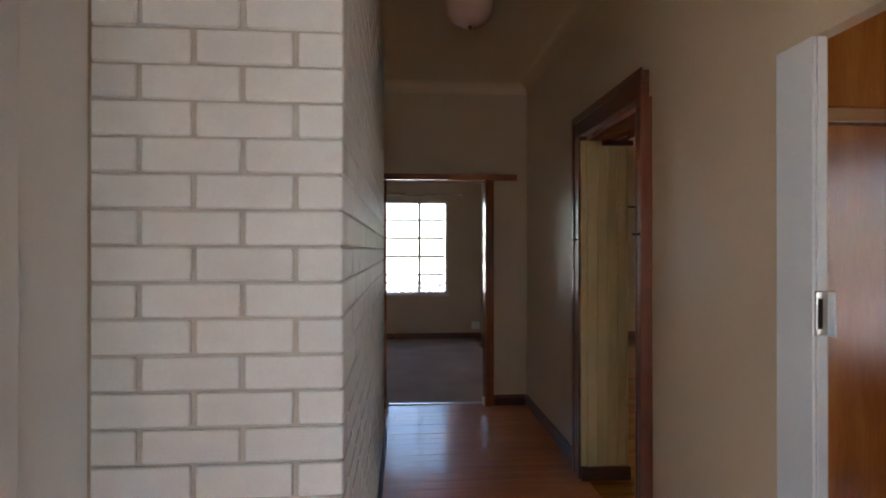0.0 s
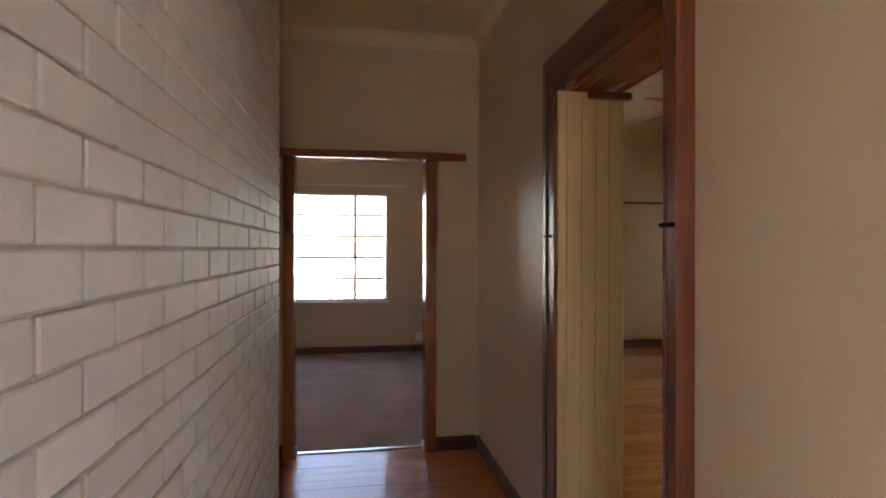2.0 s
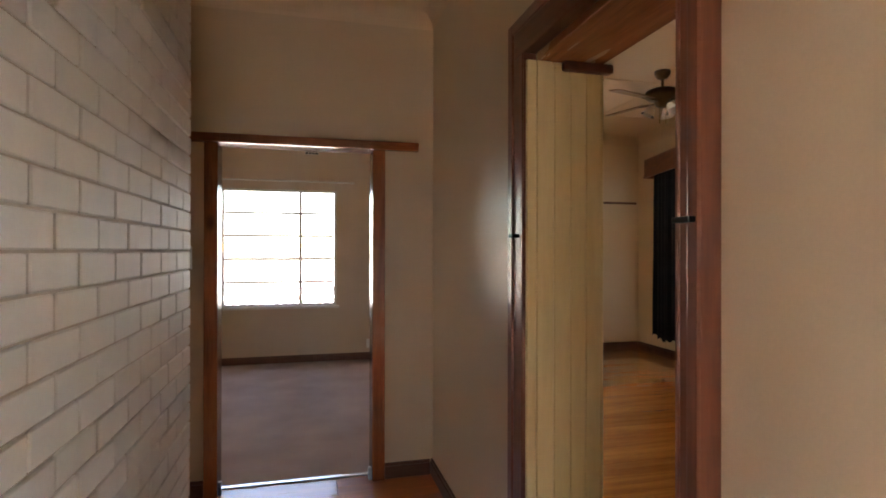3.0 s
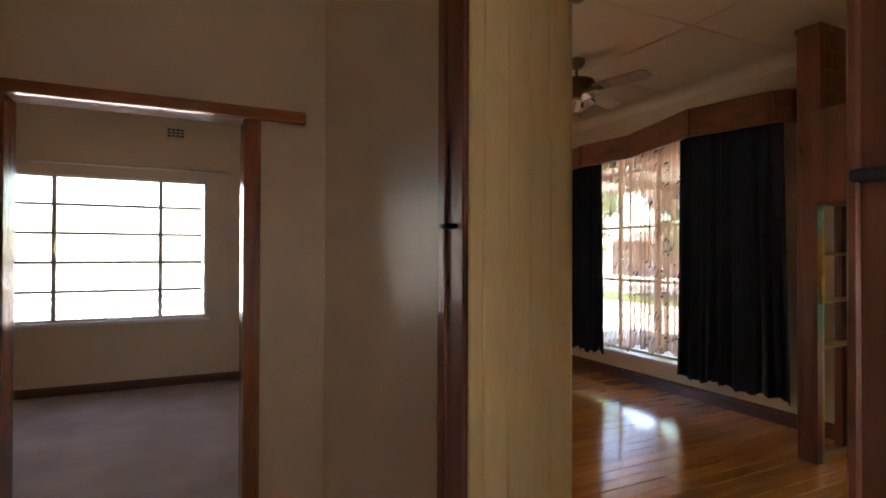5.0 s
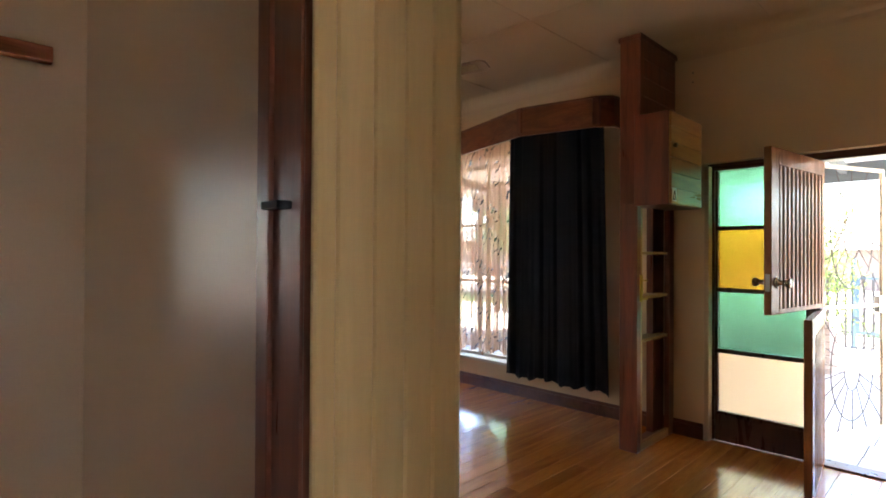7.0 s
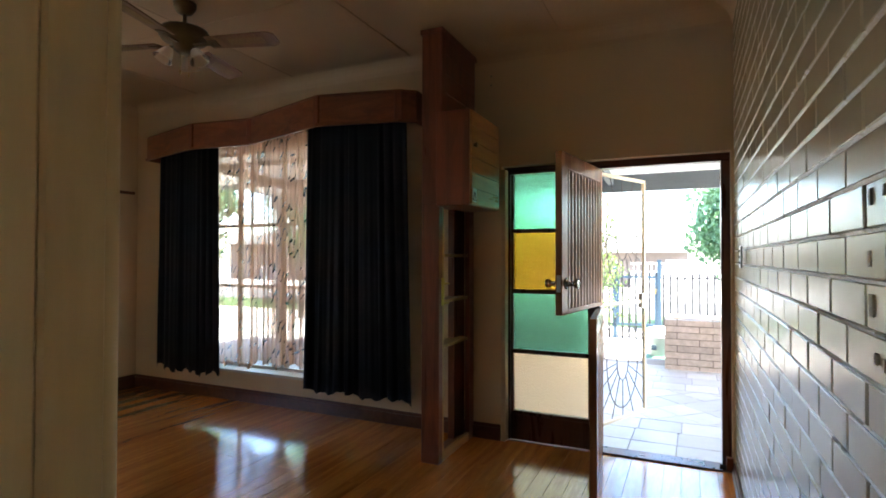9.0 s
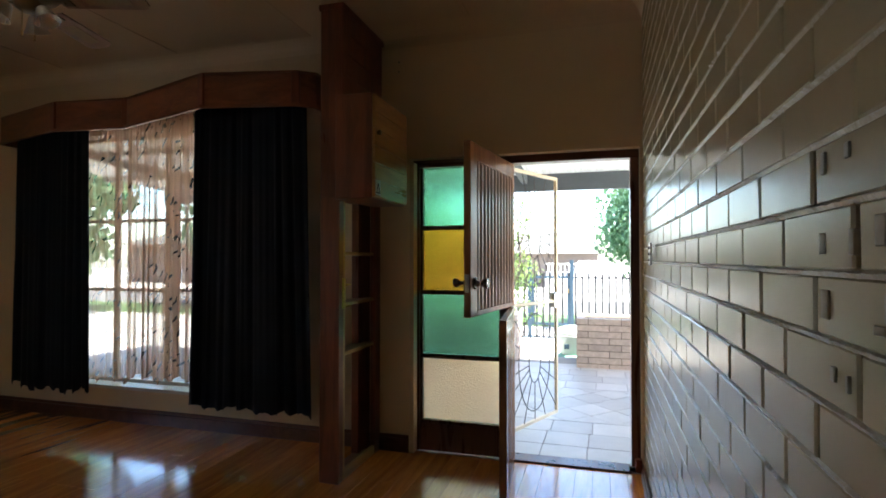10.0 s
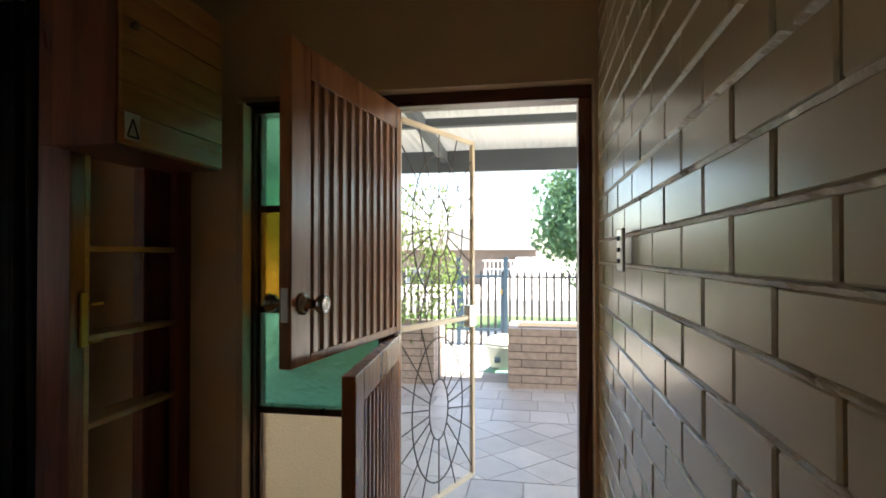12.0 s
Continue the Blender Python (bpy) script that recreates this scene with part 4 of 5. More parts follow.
solid("threshold", [(5.36, 2.722, -0.02, 5.50, 3.50, 0.012)], FRONTFRAME, ff, bevel=0.003)
solid("reveal_strip", [(5.312, 4.180, 0, 5.384, 4.213, 2.06)], PLASTER, ff, bevel=0.003)

side = thing("sidelight_window", (5.44, 3.88, 0), "sidelight of coloured obscure glass in dark timber", "window")
solid("bottom_panel", [(5.40, 3.56, 0, 5.47, 4.165, 0.19)], FRONTFRAME, side)
for z in (0.20, 0.672, 1.130, 1.594):
    solid("glazing_rail", [(5.405, 3.56, z - 0.016, 5.468, 4.165, z + 0.016)], FRONTFRAME, side, bevel=0.003)
solid("stile", [(5.41, 4.148, 0.2, 5.465, 4.165, 2.03)], FRONTFRAME, side)
solid("stile", [(5.41, 3.56, 0.2, 5.465, 3.585, 2.03)], FRONTFRAME, side)
for z0, z1, g, lb in ((0.2, 0.672, CREAMGLASS, "pale obscure glass pane"), (0.672, 1.130, GREEN, "green textured glass pane"), (1.130, 1.594, YELLOW, "amber textured glass pane"), (1.594, 2.03, GREEN, "green textured glass pane")):
    p = solid("pane", [(5.436, 3.58, z0, 5.440, 4.155, z1)], g, side, lb, 0)
    p.visible_shadow = False


def dutch_leaf(name, free, z0, z1, label, knob):
    """One half of the stable door, hung from the mullion and standing open into the room."""
    hx, hy = 5.398, 3.497
    d = Vector((free[0] - hx, free[1] - hy, 0))
    m = Matrix.Translation((hx, hy, 0)) @ Matrix.Rotation(math.atan2(d.y, d.x), 4, "Z")
    L, T = d.length, 0.042
    ob = thing(name, (hx, hy, z0), label, "door")
    st, rl = 0.105, 0.1
    solid("stile", [(0.0, -T / 2, z0, 0.05, T / 2, z1)], DOORWOOD, ob, bevel=0.003, m=m)
    solid("stile", [(L - st, -T / 2, z0, L, T / 2, z1)], DOORWOOD, ob, bevel=0.003, m=m)
    solid("rail", [(0.05, -T / 2, z1 - rl, L - st, T / 2, z1)], DOORWOOD, ob, bevel=0.003, m=m)
    solid("rail", [(0.05, -T / 2, z0, L - st, T / 2, z0 + 0.03)], DOORWOOD, ob, bevel=0.003, m=m)
    k = 11
    w = (L - st - 0.05) / k
    for i in range(k):
        x = 0.05 + i * w
        bm = bmesh.new()
        box(bm, x + 0.002, -T / 2 + 0.01, z0 + 0.03, x + w - 0.002, T / 2 - 0.01, z1 - rl)
        for s in (-1, 1):
            prof = [(x + 0.008, s * (T / 2 - 0.01)), (x + 0.02, s * (T / 2 - 0.001)), (x + w - 0.02, s * (T / 2 - 0.001)), (x + w - 0.008, s * (T / 2 - 0.01))]
            lo = [bm.verts.new((*p, z0 + 0.03)) for p in prof]
            hi = [bm.verts.new((*p, z1 - rl)) for p in prof]
            for a in range(3):
                bm.faces.new((lo[a], lo[a + 1], hi[a + 1], hi[a]))
        bmesh.ops.transform(bm, matrix=m, verts=bm.verts)
        part("reeded_board", bm, DOORWOOD, ob)
    for z in (z0 + 0.12, z1 - 0.12):
        bm = bmesh.new()
        cyl(bm, m @ Vector((0.0, -0.026, z - 0.05)), m @ Vector((0.0, -0.026, z + 0.05)), 0.007)
        part("hinge", bm, BRASS, ob, "", True)
    if knob:
        for s in (-1, 1):
            bm = bmesh.new()
            q = m @ Matrix.Translation((L - 0.06, s * T / 2, knob)) @ Matrix.Rotation(radians(-90 * s), 4, "X")
            lathe(bm, [(0.0005, 0), (0.034, 0), (0.034, 0.006), (0.026, 0.011), (0.015, 0.014), (0.014, 0.046), (0.024, 0.054), (0.029, 0.072), (0.027, 0.08), (0.016, 0.078), (0.0005, 0.078)], (0, 0, 0), 20)
            bmesh.ops.transform(bm, matrix=q, verts=bm.verts)
            part("knob", bm, KNOBSTEEL, ob, "dull chrome flared knob", True)
        solid("latch_plate", [(L - 0.001, -0.012, knob - 0.05, L + 0.003, 0.012, knob + 0.05)], STEEL, ob, bevel=0.001, m=m)
    return ob


dutch_leaf("stable_door_upper", (4.575, 3.612), 1.048, 2.024, "open upper half of a reeded brown stable door with steel knob", 1.235)
dutch_leaf("stable_door_lower", (4.57, 3.415), 0.012, 1.038, "open lower half of a reeded brown stable door", 0)

GH, GF = Vector((5.52, 3.53, 0)), Vector((6.16, 3.25, 0))
gd = GF - GH
GM = Matrix.Translation(GH) @ Matrix.Rotation(math.atan2(gd.y, gd.x), 4, "Z")
GL = gd.length
gate = thing("security_gate", GH, "open cream steel security gate with sunburst rods", "gate")
for nm, b in (("stile", (0, -0.012, 0.13, 0.025, 0.012, 2.03)), ("stile", (GL - 0.025, -0.012, 0.13, GL, 0.012, 2.03)), ("rail", (0.025, -0.012, 0.13, GL - 0.025, 0.012, 0.155)), ("rail", (0.025, -0.012, 1.02, GL - 0.025, 0.012, 1.045)), ("rail", (0.025, -0.012, 2.005, GL - 0.025, 0.012, 2.03))):
    solid(nm, [b], GATEPAINT, gate, bevel=0.003, m=GM)
solid("lock_box", [(GL - 0.07, -0.02, 0.98, GL, 0.02, 1.1)], STEEL, gate, "steel lock box", 0.004, GM)
for z0, z1 in ((0.155, 1.02), (1.045, 2.005)):
    cx, cz = GL / 2, (z0 + z1) / 2
    for rx, rz in ((0.085, 0.155), (0.23, 0.37)):
        bm = bmesh.new()
        tube(bm, [GM @ Vector((cx + rx * math.cos(a), 0, cz + rz * math.sin(a))) for a in [2 * math.pi * i / 32 for i in range(32)]], 0.004, closed=True)
        part("ring", bm, GATEROD, gate)
    for i in range(18):
        a = 2 * math.pi * (i + 0.5) / 18
        c, s = math.cos(a), math.sin(a)
        far = min((GL / 2 - 0.02) / max(1e-6, abs(c)), ((z1 - z0) / 2) / max(1e-6, abs(s)))
        near = 1 / math.sqrt((c / 0.085) ** 2 + (s / 0.155) ** 2)
        bm = bmesh.new()
        tube(bm, [GM @ Vector((cx + near * c, 0, cz + near * s)), GM @ Vector((cx + far * c, 0, cz + far * s))], 0.0035)
        part("ray_rod", bm, GATEROD, gate)


# ---- porch ----
bm = bmesh.new()
box(bm, -60, -60, -0.35, 120, 80, -0.16)
struct("ground", bm, GROUND, "pale sunlit concrete yard reaching to the street", "ground")
bm = bmesh.new()
box(bm, 5.5, 1.2, -0.16, 9.62, 9.2, -0.045)
porch = struct("porch_floor", bm, GROUT, "grey-pink slate tiled porch floor with diagonal middle", "floor")
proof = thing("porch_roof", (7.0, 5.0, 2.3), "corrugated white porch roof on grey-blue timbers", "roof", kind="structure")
solid("front_beam", [(8.25, 1.2, 2.195, 8.33, 9.2, 2.40)], BEAM, proof, bevel=0.004)
solid("purlin", [(7.20, 1.2, 2.385, 7.27, 9.2, 2.45)], BEAM, proof, bevel=0.004)
solid("purlin", [(6.2, 1.2, 2.47, 6.27, 9.2, 2.52)], BEAM, proof, bevel=0.004)
for y in (1.6, 3.75, 5.9, 8.05):
    bm = bmesh.new()
    vs = box(bm, 5.57, y, -0.11, 8.5, y + 0.06, 0.0, 0.004)
    for v in bm.verts:
        v.co.z += 2.565 - (v.co.x - 5.57) * 0.066
    part("rafter", bm, BEAM, proof)
# The sheet runs on to y -1.6, unseen, to keep sun off the threshold.
bm = bmesh.new()
n = 570
lo = []
for i in range(n + 1):
    y = -1.6 + 10.9 * i / n
    w = 0.009 * math.sin(2 * math.pi * y / 0.076)
    lo.append([bm.verts.new((x, y, 2.535 - (x - 5.57) * 0.066 + w + (0.055 if x < 8.7 else 0.055))) for x in (5.57, 8.75)])
for a, b in zip(lo, lo[1:]):
    bm.faces.new((a[0], a[1], b[1], b[0]))
sheet = part("corrugated_sheet", bm, ROOFSHEET, proof, "", True)
md = sheet.modifiers.new("gauge", "SOLIDIFY")
md.thickness = 0.002
# Unseen board added to stop sun reaching the porch floor by the door.
solid("sun_block_board", [(4.25, 0.6, 2.56, 5.57, 2.39, 2.60)], BEAM, proof, bevel=0.004)
for y in (1.4, 5.2, 9.0):
    solid("post", [(8.25, y, -0.05, 8.33, y + 0.08, 2.195)], BEAM, proof, bevel=0.005)


# ---- garden, fence and street ----
def planter(name, x0, y0, x1, y1, label):
    """A low wall of face bricks round soil."""
    ob = thing(name, ((x0 + x1) / 2, (y0 + y1) / 2, -0.05), label, "planter", "brick planters")
    solid("core", [(x0 + 0.012, y0 + 0.012, -0.16, x1 - 0.012, y1 - 0.012, 0.57)], FACEMORTAR, ob, bevel=0)
    solid("soil", [(x0 + 0.1, y0 + 0.1, 0.55, x1 - 0.1, y1 - 0.1, 0.585)], SOIL, ob, bevel=0.01)
    rng = random.Random(7)
    shapes = {}

    def lay(length, cx, cy, z, a):
        key = round(length, 3)
        if key not in shapes:
            bm = bmesh.new()
            box(bm, -length / 2 + 0.005, -0.05, -0.0365, length / 2 - 0.005, 0.05, 0.0365, 0.004)
            shapes[key] = mesh("brick", bm, FACEBRICK)
        o = new("brick", shapes[key])
        o.parent = ob
        o.matrix_parent_inverse = ob.matrix_basis.inverted()
        o.matrix_basis = pose(cx, cy, z, rng.uniform(-0.5, 0.5), 0, a + rng.uniform(-0.3, 0.3))

    for r in range(-1, 7):
        z = 0.063 + r * 0.083
        for x in (x0 + 0.05, x1 - 0.05):
            e, step = y1, 0.41 if r % 2 else 0.15
            while e > y0 + 0.03:
                f = max(y0, e - step)
                lay(e - f, x, (e + f) / 2, z, 90)
                e, step = f, 0.41
        for y in (y0 + 0.05, y1 - 0.05):
            e, step = x0 + 0.1, 0.25 if r % 2 else 0.40
            while e < x1 - 0.13:
                f = min(x1 - 0.1, e + step)
                lay(f - e, (e + f) / 2, y, z, 0)
                e, step = f, 0.41
    return ob


planter("brick_planter", 8.87, 1.4, 9.57, 3.205, "tan face brick planter wall at the porch edge")
planter("brick_planter", 8.87, 4.0, 9.57, 6.2, "tan face brick planter wall with creeper behind the gate")


def foliage(bm, centre, radii, n, size, rng):
    for _ in range(n):
        while True:
            p = Vector((rng.uniform(-1, 1), rng.uniform(-1, 1), rng.uniform(-1, 1)))
            if 0.25 < p.length < 1:
                break
        p = Vector((p.x * radii[0], p.y * radii[1], p.z * radii[2])) + Vector(centre)
        q = Euler((rng.uniform(0, 6.28), rng.uniform(0, 6.28), rng.uniform(0, 6.28))).to_matrix()
        s = size * rng.uniform(0.6, 1.3)
        vs = [bm.verts.new(p + q @ Vector(c) * s) for c in ((-0.5, 0, 0), (0, -0.28, 0.06), (0.6, 0, 0), (0, 0.28, 0.06))]
        bm.faces.new(vs)


def tree(name, x, y, height, crown, leaf, label, lobes=26, leaves=260, size=0.16, seed=1, zg=-0.16):
    """A tapered trunk with limbs under a crown of many small leaves in uneven lobes."""
    rng = random.Random(seed)
    ob = thing(name, (x, y, zg), label, "tree")
    bm = bmesh.new()
    pts = [Vector((x, y, zg))]
    for i in range(5):
        pts.append(pts[-1] + Vector((rng.uniform(-0.1, 0.1), rng.uniform(-0.1, 0.1), height * 0.11)))
    for i, (p, q) in enumerate(zip(pts, pts[1:])):
        cyl(bm, p, q, 0.16 * (1 - i * 0.12) * height / 5, 0.16 * (1 - (i + 1) * 0.12) * height / 5, 10)
    part("trunk", bm, BARK, ob)
    cb = bmesh.new()
    for k in range(lobes):
        a, u = rng.uniform(0, 6.28), rng.uniform(-0.9, 1)
        rr = math.sqrt(max(0, 1 - u * u)) * rng.uniform(0.55, 1.0)
        c = Vector((x + crown * rr * math.cos(a), y + crown * rr * math.sin(a), zg + height * 0.62 + u * height * 0.34))
        if k % 3 == 0:
            bm = bmesh.new()
            cyl(bm, pts[3 + k % 2], c, 0.045 * height / 5, 0.012, 7)
            part("limb", bm, BARK, ob)
        s = crown * rng.uniform(0.28, 0.5)
        foliage(cb, c, (s, s, s * 0.8), leaves, size, rng)
    part("crown", cb, leaf, ob)
    return ob


tree("garden_tree", 13.6, 1.25, 3.7, 1.4, LEAF, "leafy green garden tree beyond the fence", 52, 420, 0.11, 3)
tree("street_tree", 14.5, 8.5, 5.2, 2.0, LEAF, "broad green tree at the street", 30, 200, 0.22, 5)
tree("street_tree", 16.0, 13.0, 6.0, 2.4, LEAF, "tall green tree at the street", 30, 200, 0.24, 6)
tree("street_tree", 12.0, 17.5, 5.5, 2.4, LEAF, "tall green tree at the street", 30, 180, 0.24, 9)

crp = thing("creeper", (9.2, 4.6, 0.5), "airy light green creeper growing from the planter", "plant")
rng = random.Random(21)
for k in range(22):
    bm = bmesh.new()
    p = Vector((9.2 + rng.uniform(-0.2, 0.2), 4.05 + rng.uniform(-0.05, 1.3), 0.5))
    pts = [p]
    for i in range(7):
        pts.append(pts[-1] + Vector((rng.uniform(-0.09, 0.09), rng.uniform(-0.14, 0.1), 0.235)))
    tube(bm, pts, 0.006, 5)
    part("stem", bm, BARK, crp)
bm = bmesh.new()
for k in range(110):
    foliage(bm, (9.2 + rng.uniform(-0.25, 0.25), 4.25 + rng.uniform(-0.4, 1.3), rng.uniform(0.55, 2.15)), (0.2, 0.22, 0.24), 42, 0.055, rng)
part("leaves", bm, LEAF2, crp)

fence = thing("palisade_fence", (12.2, 2.0, -0.16), "black steel palisade fence along the yard", "fence")
gate2 = thing("fence_gate", (12.2, 3.7, -0.16), "blue-grey steel gate in the palisade fence", "gate")
bm = bmesh.new()
box(bm, -0.019, -0.019, -0.14, 0.019, 0.019, 1.07, 0.002)
cyl(bm, (0, 0, 1.07), (0, 0, 1.14), 0.022, 0.001, 6)
bar = mesh("bar", bm, FENCE)
for y in np.arange(-3.0, 12.0, 0.122):
    host = gate2 if 3.45 < y < 4.18 else fence
    o = new("bar", bar)
    o.parent = host
    o.matrix_parent_inverse = host.matrix_basis.inverted()
    o.matrix_basis = Matrix.Translation((12.2, float(y), 0))
for z in (0.10, 1.0):
    solid("rail", [(12.185, -3.0, z, 12.215, 3.38, z + 0.03)], FENCE, fence)
    solid("rail", [(12.185, 4.25, z, 12.215, 12.0, z + 0.03)], FENCE, fence)
for y in (3.38, 4.18):
    solid("post", [(12.17, y, -0.16, 12.24, y + 0.07, 1.35)], FENCEPOST, fence, "blue-grey square post", 0.004)
for z in (0.10, 1.0):
    solid("gate_rail", [(12.18, 3.45, z, 12.22, 4.18, z + 0.045)], FENCEPOST, gate2, "", 0.003)
for y in (3.452, 4.13):
    solid("gate_stile", [(12.18, y, 0.145, 12.22, y + 0.048, 1.0)], FENCEPOST, gate2, "", 0.003)
solid("latch", [(12.16, 3.47, 0.72, 12.2, 3.51, 0.8)], BRASS, gate2)

tub = thing("garden_tub", (9.95, 3.3, -0.16), "sun-bleached pale green plastic tub behind the brick planter", "tub")
bm = bmesh.new()
lathe(bm, [(0.0005, 0), (0.27, 0), (0.27, 0.06), (0.2, 0.12), (0.0005, 0.12)], (9.95, 3.3, -0.16), 24)
part("base", bm, GREENPLASTIC, tub, "dark green plastic base", True)
bm = bmesh.new()
lathe(bm, [(0.0005, 0.11), (0.16, 0.11), (0.19, 0.16), (0.235, 0.38), (0.26, 0.39), (0.26, 0.42), (0.225, 0.42), (0.17, 0.16), (0.0005, 0.15)], (9.95, 3.3, -0.16), 24)
part("shell", bm, PALEPLASTIC, tub, "", True)
bm = bmesh.new()
lathe(bm, [(0.0005, 0.42), (0.262, 0.42), (0.258, 0.45), (0.2, 0.5), (0.1, 0.53), (0.0005, 0.535)], (9.95, 3.3, -0.16), 24)
part("lid", bm, PALEPLASTIC, tub, "domed pale lid", True)
solid("handle", [(9.695, 3.34, 0.06, 9.735, 3.41, 0.13)], FENCEPOST, tub, "dark handle slot", 0.008)

bm = bmesh.new()
box(bm, 17.0, -60, -0.158, 21.5, 80, -0.15)
struct("road", bm, ASPHALT, "pale sun-bleached street surface", "road")
bm = bmesh.new()
box(bm, 14.0, -60, -0.159, 16.6, 80, -0.13)
struct("verge", bm, LAWN, "green lawn verge beyond the fence", "grass")


def house(name, x, y, w, d, h, rh, label, hip=4.0):
    ob = thing(name, (x, y, -0.16), label, "house")
    solid("wall", [(x, y - w / 2, -0.16, x + d, y + w / 2, h)], HOUSESHADE, ob, bevel=0)
    bm = bmesh.new()
    e, s_ = 0.9, 0.15
    a = [bm.verts.new(p) for p in ((x - e, y - w / 2 - s_, h), (x + d + e, y - w / 2 - s_, h), (x + d + e, y + w / 2 + s_, h), (x - e, y + w / 2 + s_, h))]
    b = [bm.verts.new((x + d / 2, y - w / 2 + hip, h + rh)), bm.verts.new((x + d / 2, y + w / 2 - hip, h + rh))]
    for q in ((a[0], a[1], b[0]), (a[1], a[2], b[1], b[0]), (a[2], a[3], b[1]), (a[3], a[0], b[0], b[1]), tuple(a)):
        bm.faces.new(q)
    part("roof", bm, ROOFTILE, ob, "grey tiled hipped roof")
    for yy in np.arange(y - w / 2 + 1.2, y + w / 2 - 1.5, 4.2):
        wd = solid("window", [(x - 0.03, float(yy), -0.1, x - 0.002, float(yy) + 1.5, 0.7)], WINPAINT, ob, bevel=0.01)
        solid("pane", [(x - 0.04, float(yy) + 0.06, -0.05, x - 0.031, float(yy) + 0.72, 0.65)], HOUSEGLASS, wd, bevel=0)
        solid("pane", [(x - 0.04, float(yy) + 0.78, -0.05, x - 0.031, float(yy) + 1.44, 0.65)], HOUSEGLASS, wd, bevel=0)
    return ob


house("neighbour_house", 31.0, 8.9, 11.9, 8.0, 1.66, 1.3, "neighbouring house with walls darkened as shade and grey tiled hipped roof", 0.4)
house("neighbour_house", 30.0, -14.0, 14.0, 9.0, 2.3, 1.8, "neighbouring house with walls darkened as shade, farther along the street")
house("neighbour_house", 30.0, 26.0, 14.0, 9.0, 2.3, 1.8, "neighbouring house with walls darkened as shade, beyond the trees")

rail_w = thing("street_railing", (26.0, 3.0, -0.16), "white railing on a low wall before the neighbouring house", "railing")
solid("low_wall", [(25.9, -1.5, -0.16, 26.1, 5.2, 0.5)], WINPAINT, rail_w, "white painted low wall", 0.01)
solid("rail", [(25.97, -1.5, 1.13, 26.03, 5.2, 1.18)], WINPAINT, rail_w)
bm = bmesh.new()
box(bm, -0.018, -0.018, 0.5, 0.018, 0.018, 1.13)
upright = mesh("bar", bm, WINPAINT)
for k in range(37):
    o = new("bar", upright)
    o.parent = rail_w
    o.matrix_parent_inverse = rail_w.matrix_basis.inverted()
    o.matrix_basis = Matrix.Translation((26.0, -1.4 + k * 0.18, 0))

# neighbour's boundary wall outside the bedroom
LATTICE = mat("weathered blue-grey lattice paint", (0.13, 0.145, 0.165), 0.7, var=0.15)
lat = thing("lattice_fence", (-1.0, 13.0, -0.16), "blue-grey timber lattice fence behind the bedroom", "fence")
for z in (-0.16, 0.60):
    solid("rail", [(-6.0, 12.98, z, 4.0, 13.04, z + 0.05)], LATTICE, lat)
bm = bmesh.new()
box(bm, -0.022, -0.008, 0, 0.022, 0.008, 1.0, 0.002)
slat = mesh("slat", bm, LATTICE)
for k in range(56):
    for lean, dy in ((40, 0.0), (-40, 0.018)):
        o = new("slat", slat)
        o.parent = lat
        o.matrix_parent_inverse = lat.matrix_basis.inverted()
        o.matrix_basis = pose(-5.55 + k * 0.165 - (0.32 if lean > 0 else -0.32), 12.995 + dy, -0.13, 0, lean, 0)

car = thing("parked_car", (27.6, 3.3, -0.15), "white car parked behind the low white wall", "car")
bm = bmesh.new()
prof = [(-0.85, 0.25), (0.85, 0.25), (0.88, 0.62), (0.8, 0.86), (0.55, 1.44), (-0.55, 1.44), (-0.8, 0.86), (-0.88, 0.62)]
rows = [[bm.verts.new((x, 3.3 + u, -0.15 + v * k + (1 - k) * 0.2)) for u, v in prof] for x, k in ((26.6, 0.6), (27.5, 0.72), (28.0, 1.0), (29.6, 1.0), (30.2, 0.7))]
bm.faces.new(rows[0]), bm.faces.new(rows[-1])
for ra, rb in zip(rows, rows[1:]):
    for i in range(len(prof)):
        j = (i + 1) % len(prof)
        bm.faces.new((ra[i], ra[j], rb[j], rb[i]))
part("body", bm, CARPAINT, car, "", True)
bm = bmesh.new()
vs = [bm.verts.new(p) for p in ((27.57, 2.7, 0.68), (27.57, 3.9, 0.68), (27.93, 3.82, 1.18), (27.93, 2.78, 1.18))]
f = bm.faces.new(vs)
bmesh.ops.solidify(bm, geom=[f], thickness=0.03)
part("windscreen", bm, HOUSEGLASS, car, "dark windscreen")
for dy in (-0.75, 0.75):
    solid("headlight", [(26.57, 3.3 + dy - 0.12, 0.22, 26.62, 3.3 + dy + 0.12, 0.34)], STEEL, car, "clear headlight", 0.01)
    for xx in (27.2, 29.5):
        bm = bmesh.new()
        cyl(bm, (xx, 3.3 + dy - 0.1, 0.14), (xx, 3.3 + dy + 0.1, 0.14), 0.29, n=20)
        w_ = part("wheel", bm, RUBBER, car)
        bm = bmesh.new()
        cyl(bm, (xx, 3.3 + dy - 0.11, 0.14), (xx, 3.3 + dy + 0.11, 0.14), 0.17, n=16)
        part("rim", bm, STEEL, w_)


# ---- brick walls, boards and tiles ----
def brick_mesh(length, height, depth, material, bevel):
    bm = bmesh.new()
    box(bm, 0, 0, 0, length, depth, height, bevel)
    return mesh("brick", bm, material)


